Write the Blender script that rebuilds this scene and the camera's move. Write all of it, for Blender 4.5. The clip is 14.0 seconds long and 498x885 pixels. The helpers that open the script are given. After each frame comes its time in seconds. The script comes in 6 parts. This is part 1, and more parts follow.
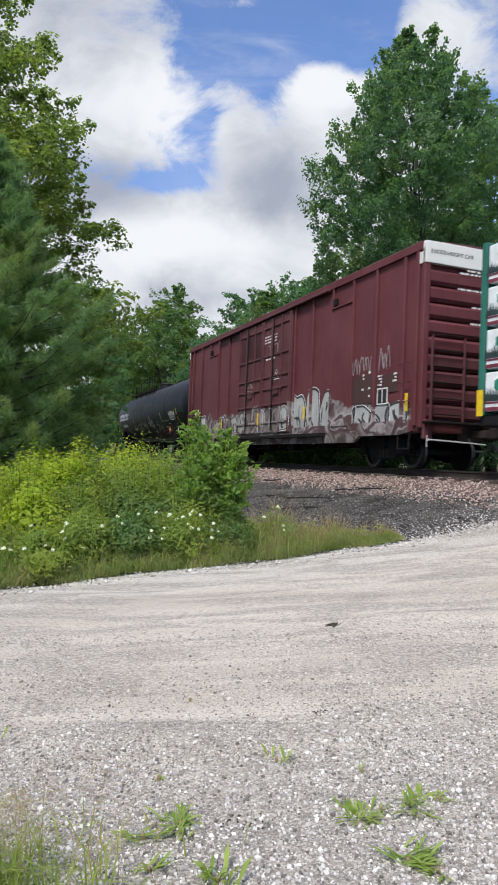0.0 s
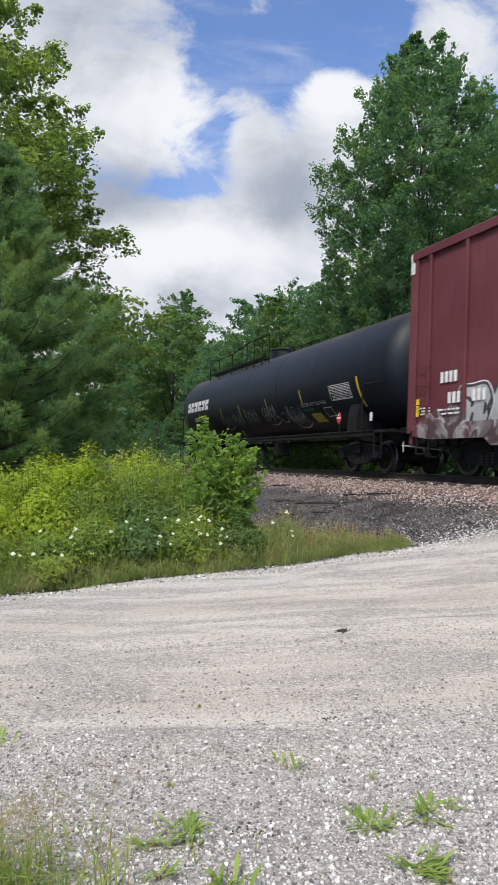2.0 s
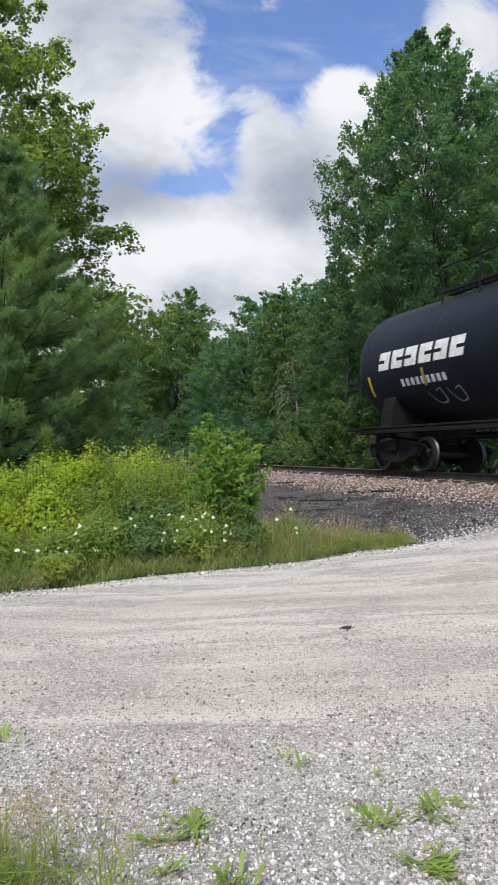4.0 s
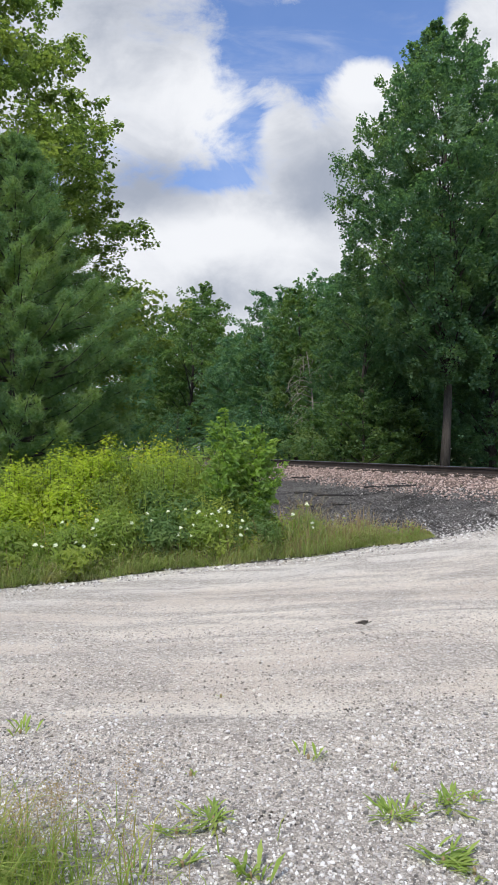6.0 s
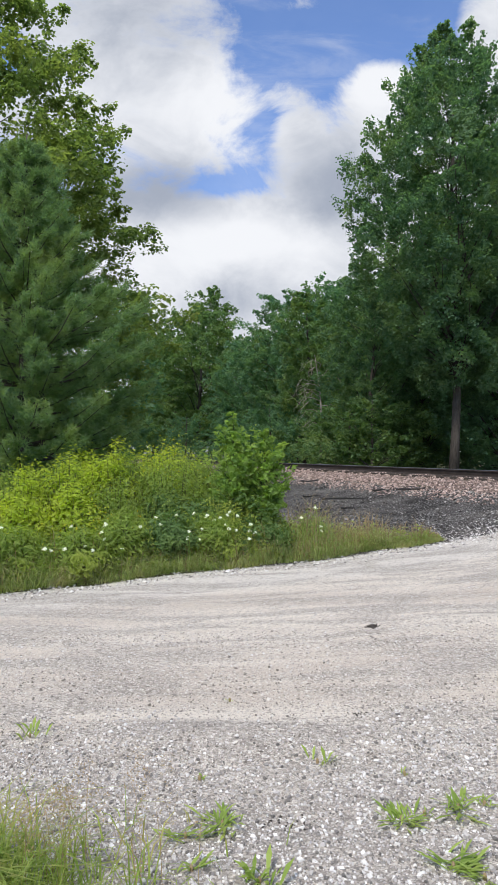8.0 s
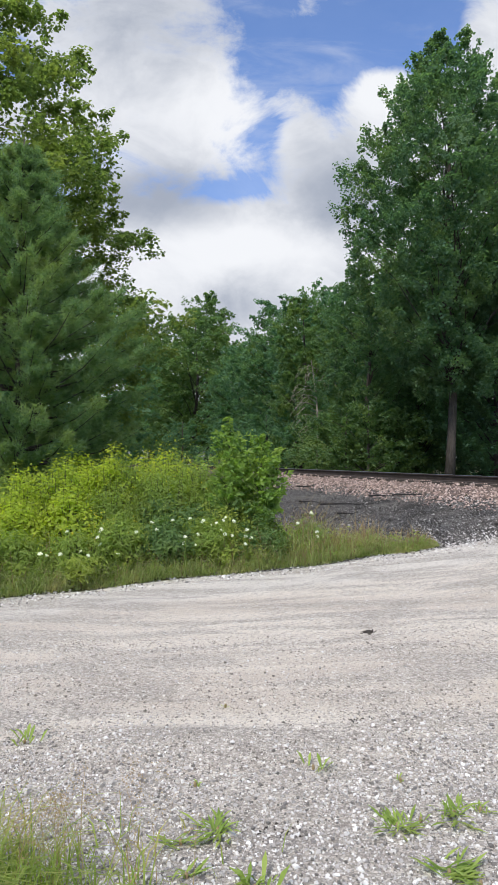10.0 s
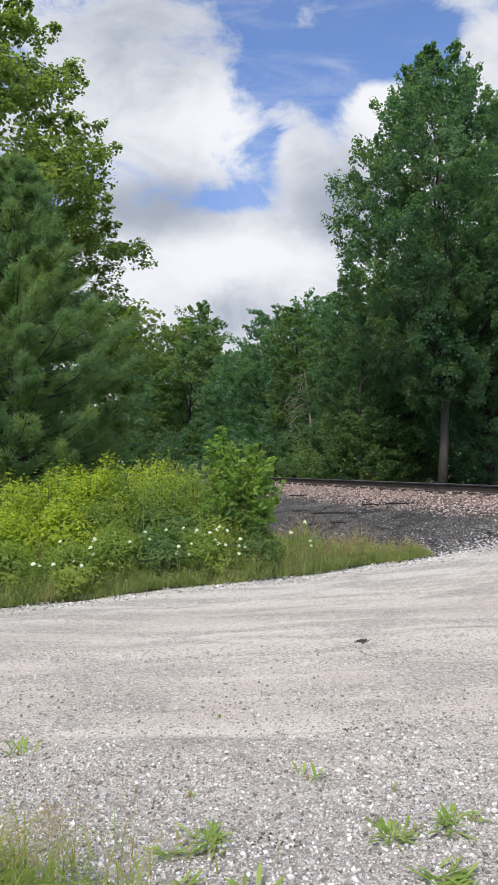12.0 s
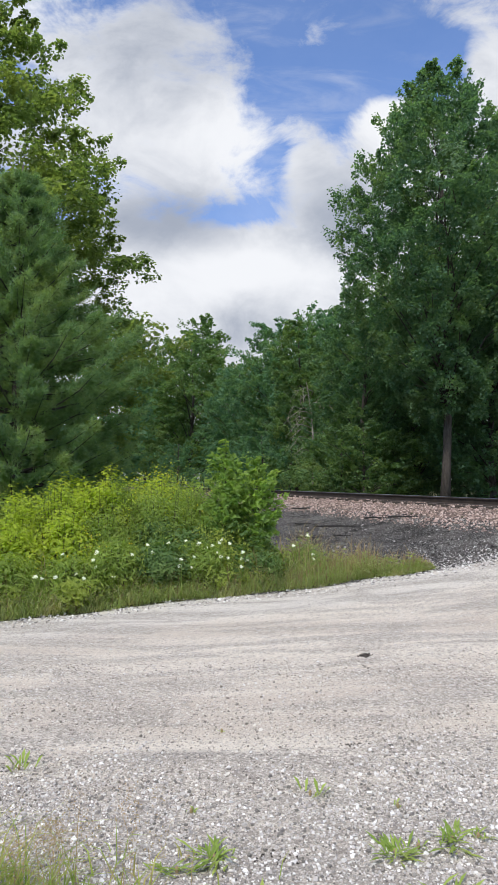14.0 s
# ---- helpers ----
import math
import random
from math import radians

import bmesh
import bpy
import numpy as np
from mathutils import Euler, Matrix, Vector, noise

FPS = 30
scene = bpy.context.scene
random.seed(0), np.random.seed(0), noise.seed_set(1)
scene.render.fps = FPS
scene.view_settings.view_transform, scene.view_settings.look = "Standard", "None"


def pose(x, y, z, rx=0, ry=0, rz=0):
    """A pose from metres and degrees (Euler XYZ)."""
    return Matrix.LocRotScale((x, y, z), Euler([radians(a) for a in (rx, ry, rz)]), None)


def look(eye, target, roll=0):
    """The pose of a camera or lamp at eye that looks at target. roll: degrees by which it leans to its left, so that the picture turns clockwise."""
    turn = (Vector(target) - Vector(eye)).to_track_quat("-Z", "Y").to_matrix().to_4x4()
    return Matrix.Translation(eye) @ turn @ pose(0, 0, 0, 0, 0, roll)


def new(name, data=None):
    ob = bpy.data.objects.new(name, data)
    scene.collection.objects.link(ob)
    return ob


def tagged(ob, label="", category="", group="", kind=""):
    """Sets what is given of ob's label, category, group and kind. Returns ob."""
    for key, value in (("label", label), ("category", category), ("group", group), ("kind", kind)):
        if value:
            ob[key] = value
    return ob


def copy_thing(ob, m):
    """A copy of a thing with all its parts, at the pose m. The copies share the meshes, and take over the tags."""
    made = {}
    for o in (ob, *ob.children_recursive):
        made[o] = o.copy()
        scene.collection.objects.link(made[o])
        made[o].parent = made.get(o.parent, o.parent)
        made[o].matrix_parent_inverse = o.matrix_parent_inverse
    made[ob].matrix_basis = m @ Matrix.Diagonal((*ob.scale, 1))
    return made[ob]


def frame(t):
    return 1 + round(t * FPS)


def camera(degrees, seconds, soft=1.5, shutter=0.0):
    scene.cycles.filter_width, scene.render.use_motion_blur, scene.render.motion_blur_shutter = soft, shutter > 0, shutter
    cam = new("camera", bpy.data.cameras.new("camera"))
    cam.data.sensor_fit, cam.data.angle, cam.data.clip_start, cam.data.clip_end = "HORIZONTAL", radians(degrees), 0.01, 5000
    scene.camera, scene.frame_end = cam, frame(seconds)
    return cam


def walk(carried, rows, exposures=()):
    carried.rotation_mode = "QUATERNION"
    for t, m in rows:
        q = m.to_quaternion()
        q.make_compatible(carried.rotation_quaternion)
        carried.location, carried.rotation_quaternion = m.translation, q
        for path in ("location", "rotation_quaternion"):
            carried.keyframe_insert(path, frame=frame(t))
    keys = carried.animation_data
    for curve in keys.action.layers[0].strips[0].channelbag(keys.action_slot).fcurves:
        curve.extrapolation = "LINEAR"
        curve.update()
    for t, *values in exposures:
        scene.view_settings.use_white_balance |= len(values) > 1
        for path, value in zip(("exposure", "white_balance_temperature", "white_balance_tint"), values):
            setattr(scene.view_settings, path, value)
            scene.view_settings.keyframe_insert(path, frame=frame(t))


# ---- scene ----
cam = camera(39.15, 14.0, soft=1.5, shutter=0.2)

# seconds, eye (x, y, z), sideways and upward slope of the gaze, lean in degrees
GAZE = [
    (0.0, 0.015, -0.009, 1.609, 0.04373, 0.01316, 0.290),
    (0.5, 0.008, 0.007, 1.602, 0.03849, 0.01445, 0.286),
    (1.0, 0.011, -0.004, 1.605, 0.03421, 0.01684, 0.257),
    (1.5, 0.010, -0.010, 1.608, 0.03243, 0.01895, 0.213),
    (2.0, 0.010, -0.007, 1.610, 0.03207, 0.02076, 0.196),
    (2.5, 0.017, -0.011, 1.604, 0.03106, 0.02221, 0.151),
    (3.0, 0.011, -0.004, 1.604, 0.03117, 0.02206, 0.202),
    (5.5, 0.001, 0.007, 1.597, 0.01097, 0.00959, 0.194),
    (6.0, -0.002, 0.001, 1.599, 0.00471, 0.01003, 0.132),
    (6.5, -0.000, -0.000, 1.600, 0.00000, 0.01290, 0.000),
    (7.0, 0.002, -0.004, 1.600, -0.00250, 0.01540, -0.062),
    (7.5, 0.003, -0.010, 1.606, -0.00502, 0.01547, -0.097),
    (8.0, 0.001, -0.003, 1.602, -0.00732, 0.01496, -0.048),
    (10.5, 0.000, -0.004, 1.603, 0.00056, 0.02484, 0.094),
    (11.0, -0.001, -0.006, 1.603, 0.00355, 0.02730, 0.042),
    (11.5, -0.001, -0.015, 1.603, 0.00609, 0.03077, -0.035),
    (12.0, -0.002, -0.022, 1.606, 0.00781, 0.03535, -0.054),
    (12.5, -0.004, -0.021, 1.605, 0.00876, 0.04001, -0.018),
    (13.0, -0.004, -0.024, 1.606, 0.00804, 0.04471, 0.002),
    (13.5, -0.004, -0.030, 1.611, 0.00633, 0.04867, 0.050),
    (14.0, -0.004, -0.033, 1.611, 0.00416, 0.05335, 0.063),
]
walk(cam, [(t, look((x, y, z), (x + 10 * a, y + 10, z + 10 * b), r)) for t, x, y, z, a, b, r in GAZE], [(0.0, 0.55), (14.0, 0.55)])

# ---- light ----
SUN_ELEV, SUN_ROT = radians(52), radians(207)     # rotation clockwise from north (+y)
world = bpy.data.worlds.new("sky")
scene.world = world
world.use_nodes = True
wn, wl = world.node_tree.nodes, world.node_tree.links
wn.clear()
sky = wn.new("ShaderNodeTexSky")
sky.sky_type, sky.sun_disc = "NISHITA", False
sky.sun_elevation, sky.sun_rotation = SUN_ELEV, SUN_ROT
sky.air_density, sky.dust_density, sky.ozone_density = 0.85, 0.1, 6.0
# broken cloud over the rest of the sky, as bright as the bank that the view shows
wc = wn.new("ShaderNodeTexCoord")
cl = wn.new("ShaderNodeTexNoise")
cl.inputs["Scale"].default_value, cl.inputs["Detail"].default_value = 2.2, 7
wl.new(wc.outputs["Generated"], cl.inputs["Vector"])
cov = wn.new("ShaderNodeMapRange")
cov.interpolation_type = "SMOOTHSTEP"
cov.inputs[1].default_value, cov.inputs[2].default_value = 0.38, 0.6
wl.new(cl.outputs[0], cov.inputs[0])
sp = wn.new("ShaderNodeSeparateXYZ")
wl.new(wc.outputs["Generated"], sp.inputs[0])
ahead = wn.new("ShaderNodeMapRange")      # the bank stands ahead; overhead and behind are cloudy too
ahead.inputs[1].default_value, ahead.inputs[2].default_value = 0.72, 0.35
wl.new(sp.outputs[1], ahead.inputs[0])
both = wn.new("ShaderNodeMath")
both.operation = "MULTIPLY"
wl.new(cov.outputs[0], both.inputs[0])
wl.new(ahead.outputs[0], both.inputs[1])
mixc = wn.new("ShaderNodeMix")
mixc.data_type = "RGBA"
wl.new(both.outputs[0], mixc.inputs["Factor"])
clear = wn.new("ShaderNodeMix")          # tint that multiplies the sky colour: a deeper blue
clear.data_type, clear.blend_type = "RGBA", "MULTIPLY"
clear.inputs["Factor"].default_value = 1.0
clear.inputs[7].default_value = (0.93, 1.03, 1.18, 1)
wl.new(sky.outputs[0], clear.inputs[6])
wl.new(clear.outputs[2], mixc.inputs[6])
mixc.inputs[7].default_value = (5.9, 6.25, 7.0, 1)
bg = wn.new("ShaderNodeBackground")
bg.inputs["Strength"].default_value = 0.13
wo = wn.new("ShaderNodeOutputWorld")
wl.new(mixc.outputs[2], bg.inputs[0])
wl.new(bg.outputs[0], wo.inputs[0])
sun_data = bpy.data.lights.new("sun", "SUN")
sun_data.energy, sun_data.angle, sun_data.color = 2.5, radians(12), (1.0, 0.95, 0.86)
sun = new("sun", sun_data)
SUN_DIR = Vector((math.cos(SUN_ELEV) * math.sin(SUN_ROT), math.cos(SUN_ELEV) * math.cos(SUN_ROT), math.sin(SUN_ELEV)))
sun.matrix_world = look(SUN_DIR * 60, (0, 0, 0))


# ---- materials ----
class Mat:
    """A small node-tree writer."""

    def __init__(self, name):
        self.m = bpy.data.materials.new(name)
        self.m.use_nodes = True
        self.t = self.m.node_tree
        self.n, self.l = self.t.nodes, self.t.links
        self.n.clear()
        self.out = self.n.new("ShaderNodeOutputMaterial")

    def node(self, kind, **kw):
        nd = self.n.new("ShaderNode" + kind)
        for k, v in kw.items():
            if k in nd.inputs.keys():
                self.put(nd.inputs[k], v)
        return nd

    def put(self, socket, v):
        if isinstance(v, bpy.types.NodeSocket):
            self.l.new(v, socket)
        elif isinstance(v, (tuple, list)) and len(v) == 3 and socket.type == "RGBA":
            socket.default_value = (*v, 1)
        else:
            socket.default_value = v

    def coords(self, kind="Object"):
        return self.node("TexCoord").outputs[kind]

    def mapped(self, scale=(1, 1, 1), src=None, loc=(0, 0, 0), rot=(0, 0, 0)):
        nd = self.node("Mapping")
        self.put(nd.inputs["Vector"], src if src is not None else self.coords())
        nd.inputs["Scale"].default_value = scale
        nd.inputs["Location"].default_value = loc
        nd.inputs["Rotation"].default_value = rot
        return nd.outputs[0]

    def noise(self, scale, detail=4, rough=0.55, src=None, distort=0.0, col=False):
        nd = self.node("TexNoise", Scale=scale, Detail=detail, Roughness=rough, Distortion=distort)
        self.put(nd.inputs["Vector"], src if src is not None else self.coords())
        return nd.outputs["Color" if col else 0]

    def voronoi(self, scale, src=None, out="Color", feature="F1", rnd=1.0):
        nd = self.node("TexVoronoi", Scale=scale, Randomness=rnd)
        nd.feature = feature
        self.put(nd.inputs["Vector"], src if src is not None else self.coords())
        return nd.outputs[out]

    def math(self, op, a, b=0.0, c=0.0, clamp=False):
        nd = self.n.new("ShaderNodeMath")
        nd.operation, nd.use_clamp = op, clamp
        for i, v in enumerate((a, b, c)):
            self.put(nd.inputs[i], v)
        return nd.outputs[0]

    def ramp(self, fac, lo, hi):
        nd = self.n.new("ShaderNodeMapRange")
        self.put(nd.inputs[0], fac)
        nd.inputs[1].default_value, nd.inputs[2].default_value = lo, hi
        nd.interpolation_type = "SMOOTHSTEP"
        return nd.outputs[0]

    def mix(self, fac, a, b, mode="MIX"):
        nd = self.n.new("ShaderNodeMix")
        nd.data_type, nd.blend_type = "RGBA", mode
        self.put(nd.inputs["Factor"], fac)
        ins = [s for s in nd.inputs if s.type == "RGBA"]
        self.put(ins[0], a)
        self.put(ins[1], b)
        return [s for s in nd.outputs if s.type == "RGBA"][0]

    def attr(self, name):
        nd = self.n.new("ShaderNodeAttribute")
        nd.attribute_name = name
        return nd.outputs["Fac"]

    def island(self):
        return self.n.new("ShaderNodeNewGeometry").outputs["Random Per Island"]

    def bump(self, h, strength=0.5, dist=0.01, normal=None):
        nd = self.node("Bump", Strength=strength, Distance=dist, Height=h)
        if normal is not None:
            self.put(nd.inputs["Normal"], normal)
        return nd.outputs[0]

    def finish(self, color, rough=0.8, metal=0.0, normal=None, spec=0.5, translucent=None, amount=0.4):
        p = self.n.new("ShaderNodeBsdfPrincipled")
        self.put(p.inputs["Base Color"], color)
        self.put(p.inputs["Roughness"], rough)
        self.put(p.inputs["Metallic"], metal)
        self.put(p.inputs["Specular IOR Level"], spec)
        if normal is not None:
            self.put(p.inputs["Normal"], normal)
        res = p.outputs[0]
        if translucent is not None:
            tr = self.node("BsdfTranslucent", Color=translucent)
            mx = self.n.new("ShaderNodeMixShader")
            mx.inputs[0].default_value = amount
            self.l.new(res, mx.inputs[1])
            self.l.new(tr.outputs[0], mx.inputs[2])
            res = mx.outputs[0]
        self.l.new(res, self.out.inputs[0])
        return self.m


def leaf_material(name, dark, light, tip, back=0.35, gloss=0.6, patch=0.5):
    """Foliage: three greens mixed leaf by leaf and, more broadly, branch by branch."""
    k = Mat(name)
    r = k.island()
    c = k.mix(r, dark, light)
    broad = k.noise(patch, 3, 0.6)
    c = k.mix(k.math("MULTIPLY", k.ramp(broad, 0.45, 0.68), 0.75), c, tip)
    r2 = k.math("FRACT", k.math("MULTIPLY", r, 17.31))
    c = k.mix(k.math("MULTIPLY", r2, 0.35), c, k.mix(1.0, c, (0.55, 0.6, 0.5), "MULTIPLY"))
    lit = k.mix(1.0, c, (1.5, 1.6, 0.7), "MULTIPLY")
    return k.finish(c, gloss, 0, spec=0.15, translucent=lit, amount=back)


def plain(name, color, rough=0.6, metal=0.0, vary=0.25, scale=6.0, bump=0.15, spec=0.5):
    """Painted or bare material with grain and soft stains."""
    k = Mat(name)
    n1, n2 = k.noise(scale, 5, 0.6), k.noise(scale * 9, 3, 0.6)
    dk = tuple(c * (1 - vary) for c in color)
    lt = tuple(min(1, c * (1 + vary)) for c in color)
    c = k.mix(k.ramp(n1, 0.3, 0.7), dk, lt)
    c = k.mix(k.math("MULTIPLY", n2, 0.3), c, dk)
    return k.finish(c, k.math("MULTIPLY_ADD", n1, 0.2, rough - 0.1), metal, k.bump(n2, bump, 0.004), spec)


MAT = {}
MAT["maple"] = leaf_material("maple_leaves", (0.12, 0.18, 0.075), (0.2, 0.265, 0.105), (0.25, 0.29, 0.105), 0.58, 0.65)
MAT["pine"] = leaf_material("pine_needles", (0.12, 0.205, 0.12), (0.2, 0.3, 0.16), (0.26, 0.33, 0.145), 0.58, 0.65, 1.1)
# tall_tree and woodland greens are shifted bluer, with distance haze put into the colour
MAT["tulip"] = leaf_material("tall_tree_leaves", (0.08, 0.16, 0.11), (0.135, 0.23, 0.145), (0.185, 0.27, 0.14), 0.55)
MAT["woods"] = leaf_material("woodland_leaves", (0.095, 0.17, 0.088), (0.155, 0.24, 0.112), (0.2, 0.27, 0.11), 0.52)
MAT["woods_dark"] = leaf_material("deep_woodland_leaves", (0.085, 0.175, 0.125), (0.14, 0.25, 0.165), (0.18, 0.27, 0.15), 0.55)
MAT["shrub_yellow"] = leaf_material("yellow_green_leaves", (0.29, 0.37, 0.06), (0.47, 0.54, 0.085), (0.57, 0.58, 0.08), 0.58, 0.55, 1.2)
MAT["shrub_green"] = leaf_material("brush_leaves", (0.19, 0.27, 0.075), (0.31, 0.39, 0.11), (0.4, 0.44, 0.11), 0.55, 0.55, 1.0)
MAT["shrub_dark"] = leaf_material("dark_brush_leaves", (0.1, 0.175, 0.065), (0.165, 0.25, 0.095), (0.2, 0.27, 0.09), 0.48, 0.55, 1.0)
MAT["sapling"] = leaf_material("sapling_leaves", (0.16, 0.26, 0.085), (0.28, 0.4, 0.12), (0.4, 0.48, 0.15), 0.55, 0.55, 1.5)
MAT["grass"] = leaf_material("grass_blades", (0.25, 0.32, 0.13), (0.41, 0.445, 0.235), (0.58, 0.5, 0.35), 0.52, 0.6, 3.2)
MAT["tuft"] = leaf_material("tall_grass_blades", (0.19, 0.28, 0.07), (0.35, 0.42, 0.13), (0.48, 0.38, 0.2), 0.5, 0.6, 3.5)
MAT["weed"] = leaf_material("weed_blades", (0.2, 0.29, 0.07), (0.33, 0.42, 0.12), (0.4, 0.45, 0.15), 0.45, 0.55, 3.0)
MAT["straw"] = leaf_material("dry_seed_heads", (0.3, 0.22, 0.13), (0.42, 0.32, 0.2), (0.36, 0.24, 0.16), 0.3, 0.7, 3.0)
MAT["petal"] = leaf_material("white_petals", (0.75, 0.76, 0.7), (0.88, 0.88, 0.84), (0.82, 0.83, 0.76), 0.35, 0.6)
MAT["petal_yellow"] = leaf_material("yellow_petals", (0.6, 0.45, 0.02), (0.75, 0.6, 0.04), (0.7, 0.5, 0.03), 0.3, 0.6)


def bark_material(name, color):
    k = Mat(name)
    g = k.noise(3.0, 6, 0.65, k.mapped((9, 9, 1.2)), 0.6)
    c = k.mix(k.ramp(g, 0.3, 0.7), tuple(x * 0.45 for x in color), color)
    return k.finish(c, 0.95, 0, k.bump(g, 0.9, 0.02), spec=0.2)


MAT["bark"] = bark_material("bark", (0.095, 0.082, 0.072))
MAT["bark_pale"] = bark_material("dead_wood", (0.42, 0.38, 0.33))


def stone_material(name, colors, rough=0.9):
    k = Mat(name)
    r = k.island()
    c = k.mix(k.ramp(r, 0.0, 0.6), colors[0], colors[1])
    c = k.mix(k.ramp(r, 0.72, 0.78), c, colors[2])
    g = k.noise(60, 4, 0.6)
    c = k.mix(k.math("MULTIPLY", g, 0.35), c, tuple(x * 0.5 for x in colors[0]))
    return k.finish(c, rough, 0, k.bump(g, 0.4, 0.004), spec=0.3)


MAT["limestone"] = stone_material("crushed_limestone", ((0.15, 0.138, 0.128), (0.6, 0.57, 0.545), (0.84, 0.82, 0.8)))
MAT["limestone_pale"] = stone_material("pale_limestone", ((0.3, 0.28, 0.265), (0.56, 0.54, 0.52), (0.74, 0.73, 0.72)))
MAT["limestone_mixed"] = stone_material("dusty_limestone", ((0.16, 0.138, 0.118), (0.5, 0.455, 0.41), (0.76, 0.72, 0.665)))
MAT["charred"] = plain("charred_wood", (0.022, 0.02, 0.019), 0.9, 0, 0.3, 7.0, 0.6)
MAT["ballast"] = stone_material("ballast_stone", ((0.12, 0.088, 0.078), (0.46, 0.34, 0.295), (0.6, 0.48, 0.43)))
MAT["cinder"] = stone_material("dark_cinder_stone", ((0.025, 0.022, 0.021), (0.08, 0.072, 0.066), (0.45, 0.43, 0.41)))
MAT["clod"] = stone_material("dark_dirt", ((0.03, 0.025, 0.022), (0.05, 0.042, 0.036), (0.07, 0.06, 0.05)))
MAT["rust"] = plain("rusty_steel", (0.045, 0.034, 0.03), 0.75, 0.3, 0.4, 5.0, 0.4)
MAT["rail_head"] = plain("worn_rail_steel", (0.3, 0.3, 0.31), 0.3, 1.0, 0.15, 8.0, 0.05)
MAT["tie"] = plain("creosoted_timber", (0.06, 0.047, 0.038), 0.9, 0, 0.4, 7.0, 0.6)


def ground_material():
    """Crushed-stone road, dark cinders, ballast bed and leafy soil on one sheet, by the shares kept on its points."""
    k = Mat("ground_surface")
    p = k.coords()
    warp = k.math("MULTIPLY_ADD", k.noise(2.2, 5, 0.65, p), 0.7, -0.35)
    fine = k.noise(95, 4, 0.75, p)
    cell = k.voronoi(62, p)
    cell2 = k.voronoi(130, p)
    sep = k.node("SeparateColor")
    k.put(sep.inputs[0], cell)
    sep2 = k.node("SeparateColor")
    k.put(sep2.inputs[0], cell2)
    # road: packed dust with crushed stone in it; wheel tracks and washed ridges run along it
    along = k.mapped((0.3, 1.25, 1), p, rot=(0, 0, radians(-5)))
    rut = k.noise(2.3, 2.5, 0.5, along, 0.6)
    rut2 = k.noise(1.0, 3, 0.5, k.mapped((0.1, 1.3, 1), p, (4, 2, 0), (0, 0, radians(-14))), 0.3)
    dust = k.mix(k.ramp(rut2, 0.38, 0.6), (0.56, 0.485, 0.41), (0.74, 0.67, 0.58))
    dust = k.mix(k.math("MULTIPLY", k.ramp(k.math("ADD", k.attr("shoulder"), k.math("MULTIPLY", warp, 0.8)), 0.3, 0.7), 0.75), dust, (0.68, 0.65, 0.605))
    stone = k.mix(sep.outputs[0], (0.29, 0.255, 0.22), (0.82, 0.765, 0.69))
    stone2 = k.mix(sep2.outputs[0], (0.17, 0.148, 0.125), (0.78, 0.72, 0.645))
    near = k.attr("loose")
    loose = k.ramp(k.math("ADD", rut, k.math("MULTIPLY", near, 0.4)), 0.36, 0.68)
    gap = k.ramp(k.voronoi(62, p, "Distance", "DISTANCE_TO_EDGE"), 0.0, 0.12)
    grit = k.math("MULTIPLY", k.ramp(sep2.outputs[1], 0.3, 0.7), k.math("MULTIPLY_ADD", loose, 0.5, 0.42))
    road = k.mix(grit, dust, stone2)
    chips = k.math("MULTIPLY", k.math("GREATER_THAN", k.math("MULTIPLY_ADD", loose, 0.7, sep.outputs[1]), 0.86), 0.85)
    road = k.mix(chips, road, k.mix(gap, (0.17, 0.15, 0.135), stone))
    road = k.mix(k.math("MULTIPLY", k.ramp(k.math("ADD", rut, k.math("MULTIPLY", fine, 0.25)), 0.56, 0.72), 0.22), road, (0.25, 0.22, 0.2))
    road = k.mix(k.math("MULTIPLY", near, 0.38, clamp=True), road, (0.18, 0.16, 0.15))
    road = k.mix(k.math("MULTIPLY", fine, 0.2), road, (0.3, 0.26, 0.23))
    # crumbs and small hollows, a few centimetres across; their relief shade is painted as dark flecks
    crumb_shade = k.noise(21, 6, 0.74, k.mapped((0.8, 1.2, 1), p), 0.7)
    pale = k.noise(37, 3, 0.6, k.mapped((0.8, 1.3, 1), p, (5, 3, 0)))
    road = k.mix(k.math("MULTIPLY", k.ramp(crumb_shade, 0.54, 0.7), k.math("MULTIPLY_ADD", loose, 0.55, 0.08)), road, (0.19, 0.16, 0.135))
    road = k.mix(k.math("MULTIPLY", k.ramp(pale, 0.55, 0.68), k.math("MULTIPLY_ADD", loose, 0.35, 0.2)), road, (0.84, 0.775, 0.69))
    # cinders
    cin = k.mix(k.ramp(k.noise(1.3, 6, 0.68, p), 0.38, 0.66), (0.02, 0.018, 0.0165), (0.1, 0.09, 0.082))
    cin = k.mix(k.math("GREATER_THAN", k.math("ADD", sep2.outputs[1], k.math("MULTIPLY", k.noise(1.1, 3, 0.6, p), 0.5)), 1.08), cin, (0.4, 0.39, 0.38))
    cin = k.mix(k.math("MULTIPLY", fine, 0.4), cin, (0.03, 0.028, 0.028))
    # ballast bed
    bal = k.mix(k.voronoi(17, p, "Distance"), (0.3, 0.225, 0.195), (0.06, 0.047, 0.042))
    soil = k.mix(k.noise(3, 5, 0.6, p), (0.05, 0.055, 0.022), (0.1, 0.1, 0.04))

    def share(name, w=1.0):
        return k.ramp(k.math("ADD", k.attr(name), k.math("MULTIPLY", warp, w)), 0.42, 0.58)

    c = k.mix(share("cinder"), soil, cin)
    c = k.mix(share("ballast", 1.3), c, bal)
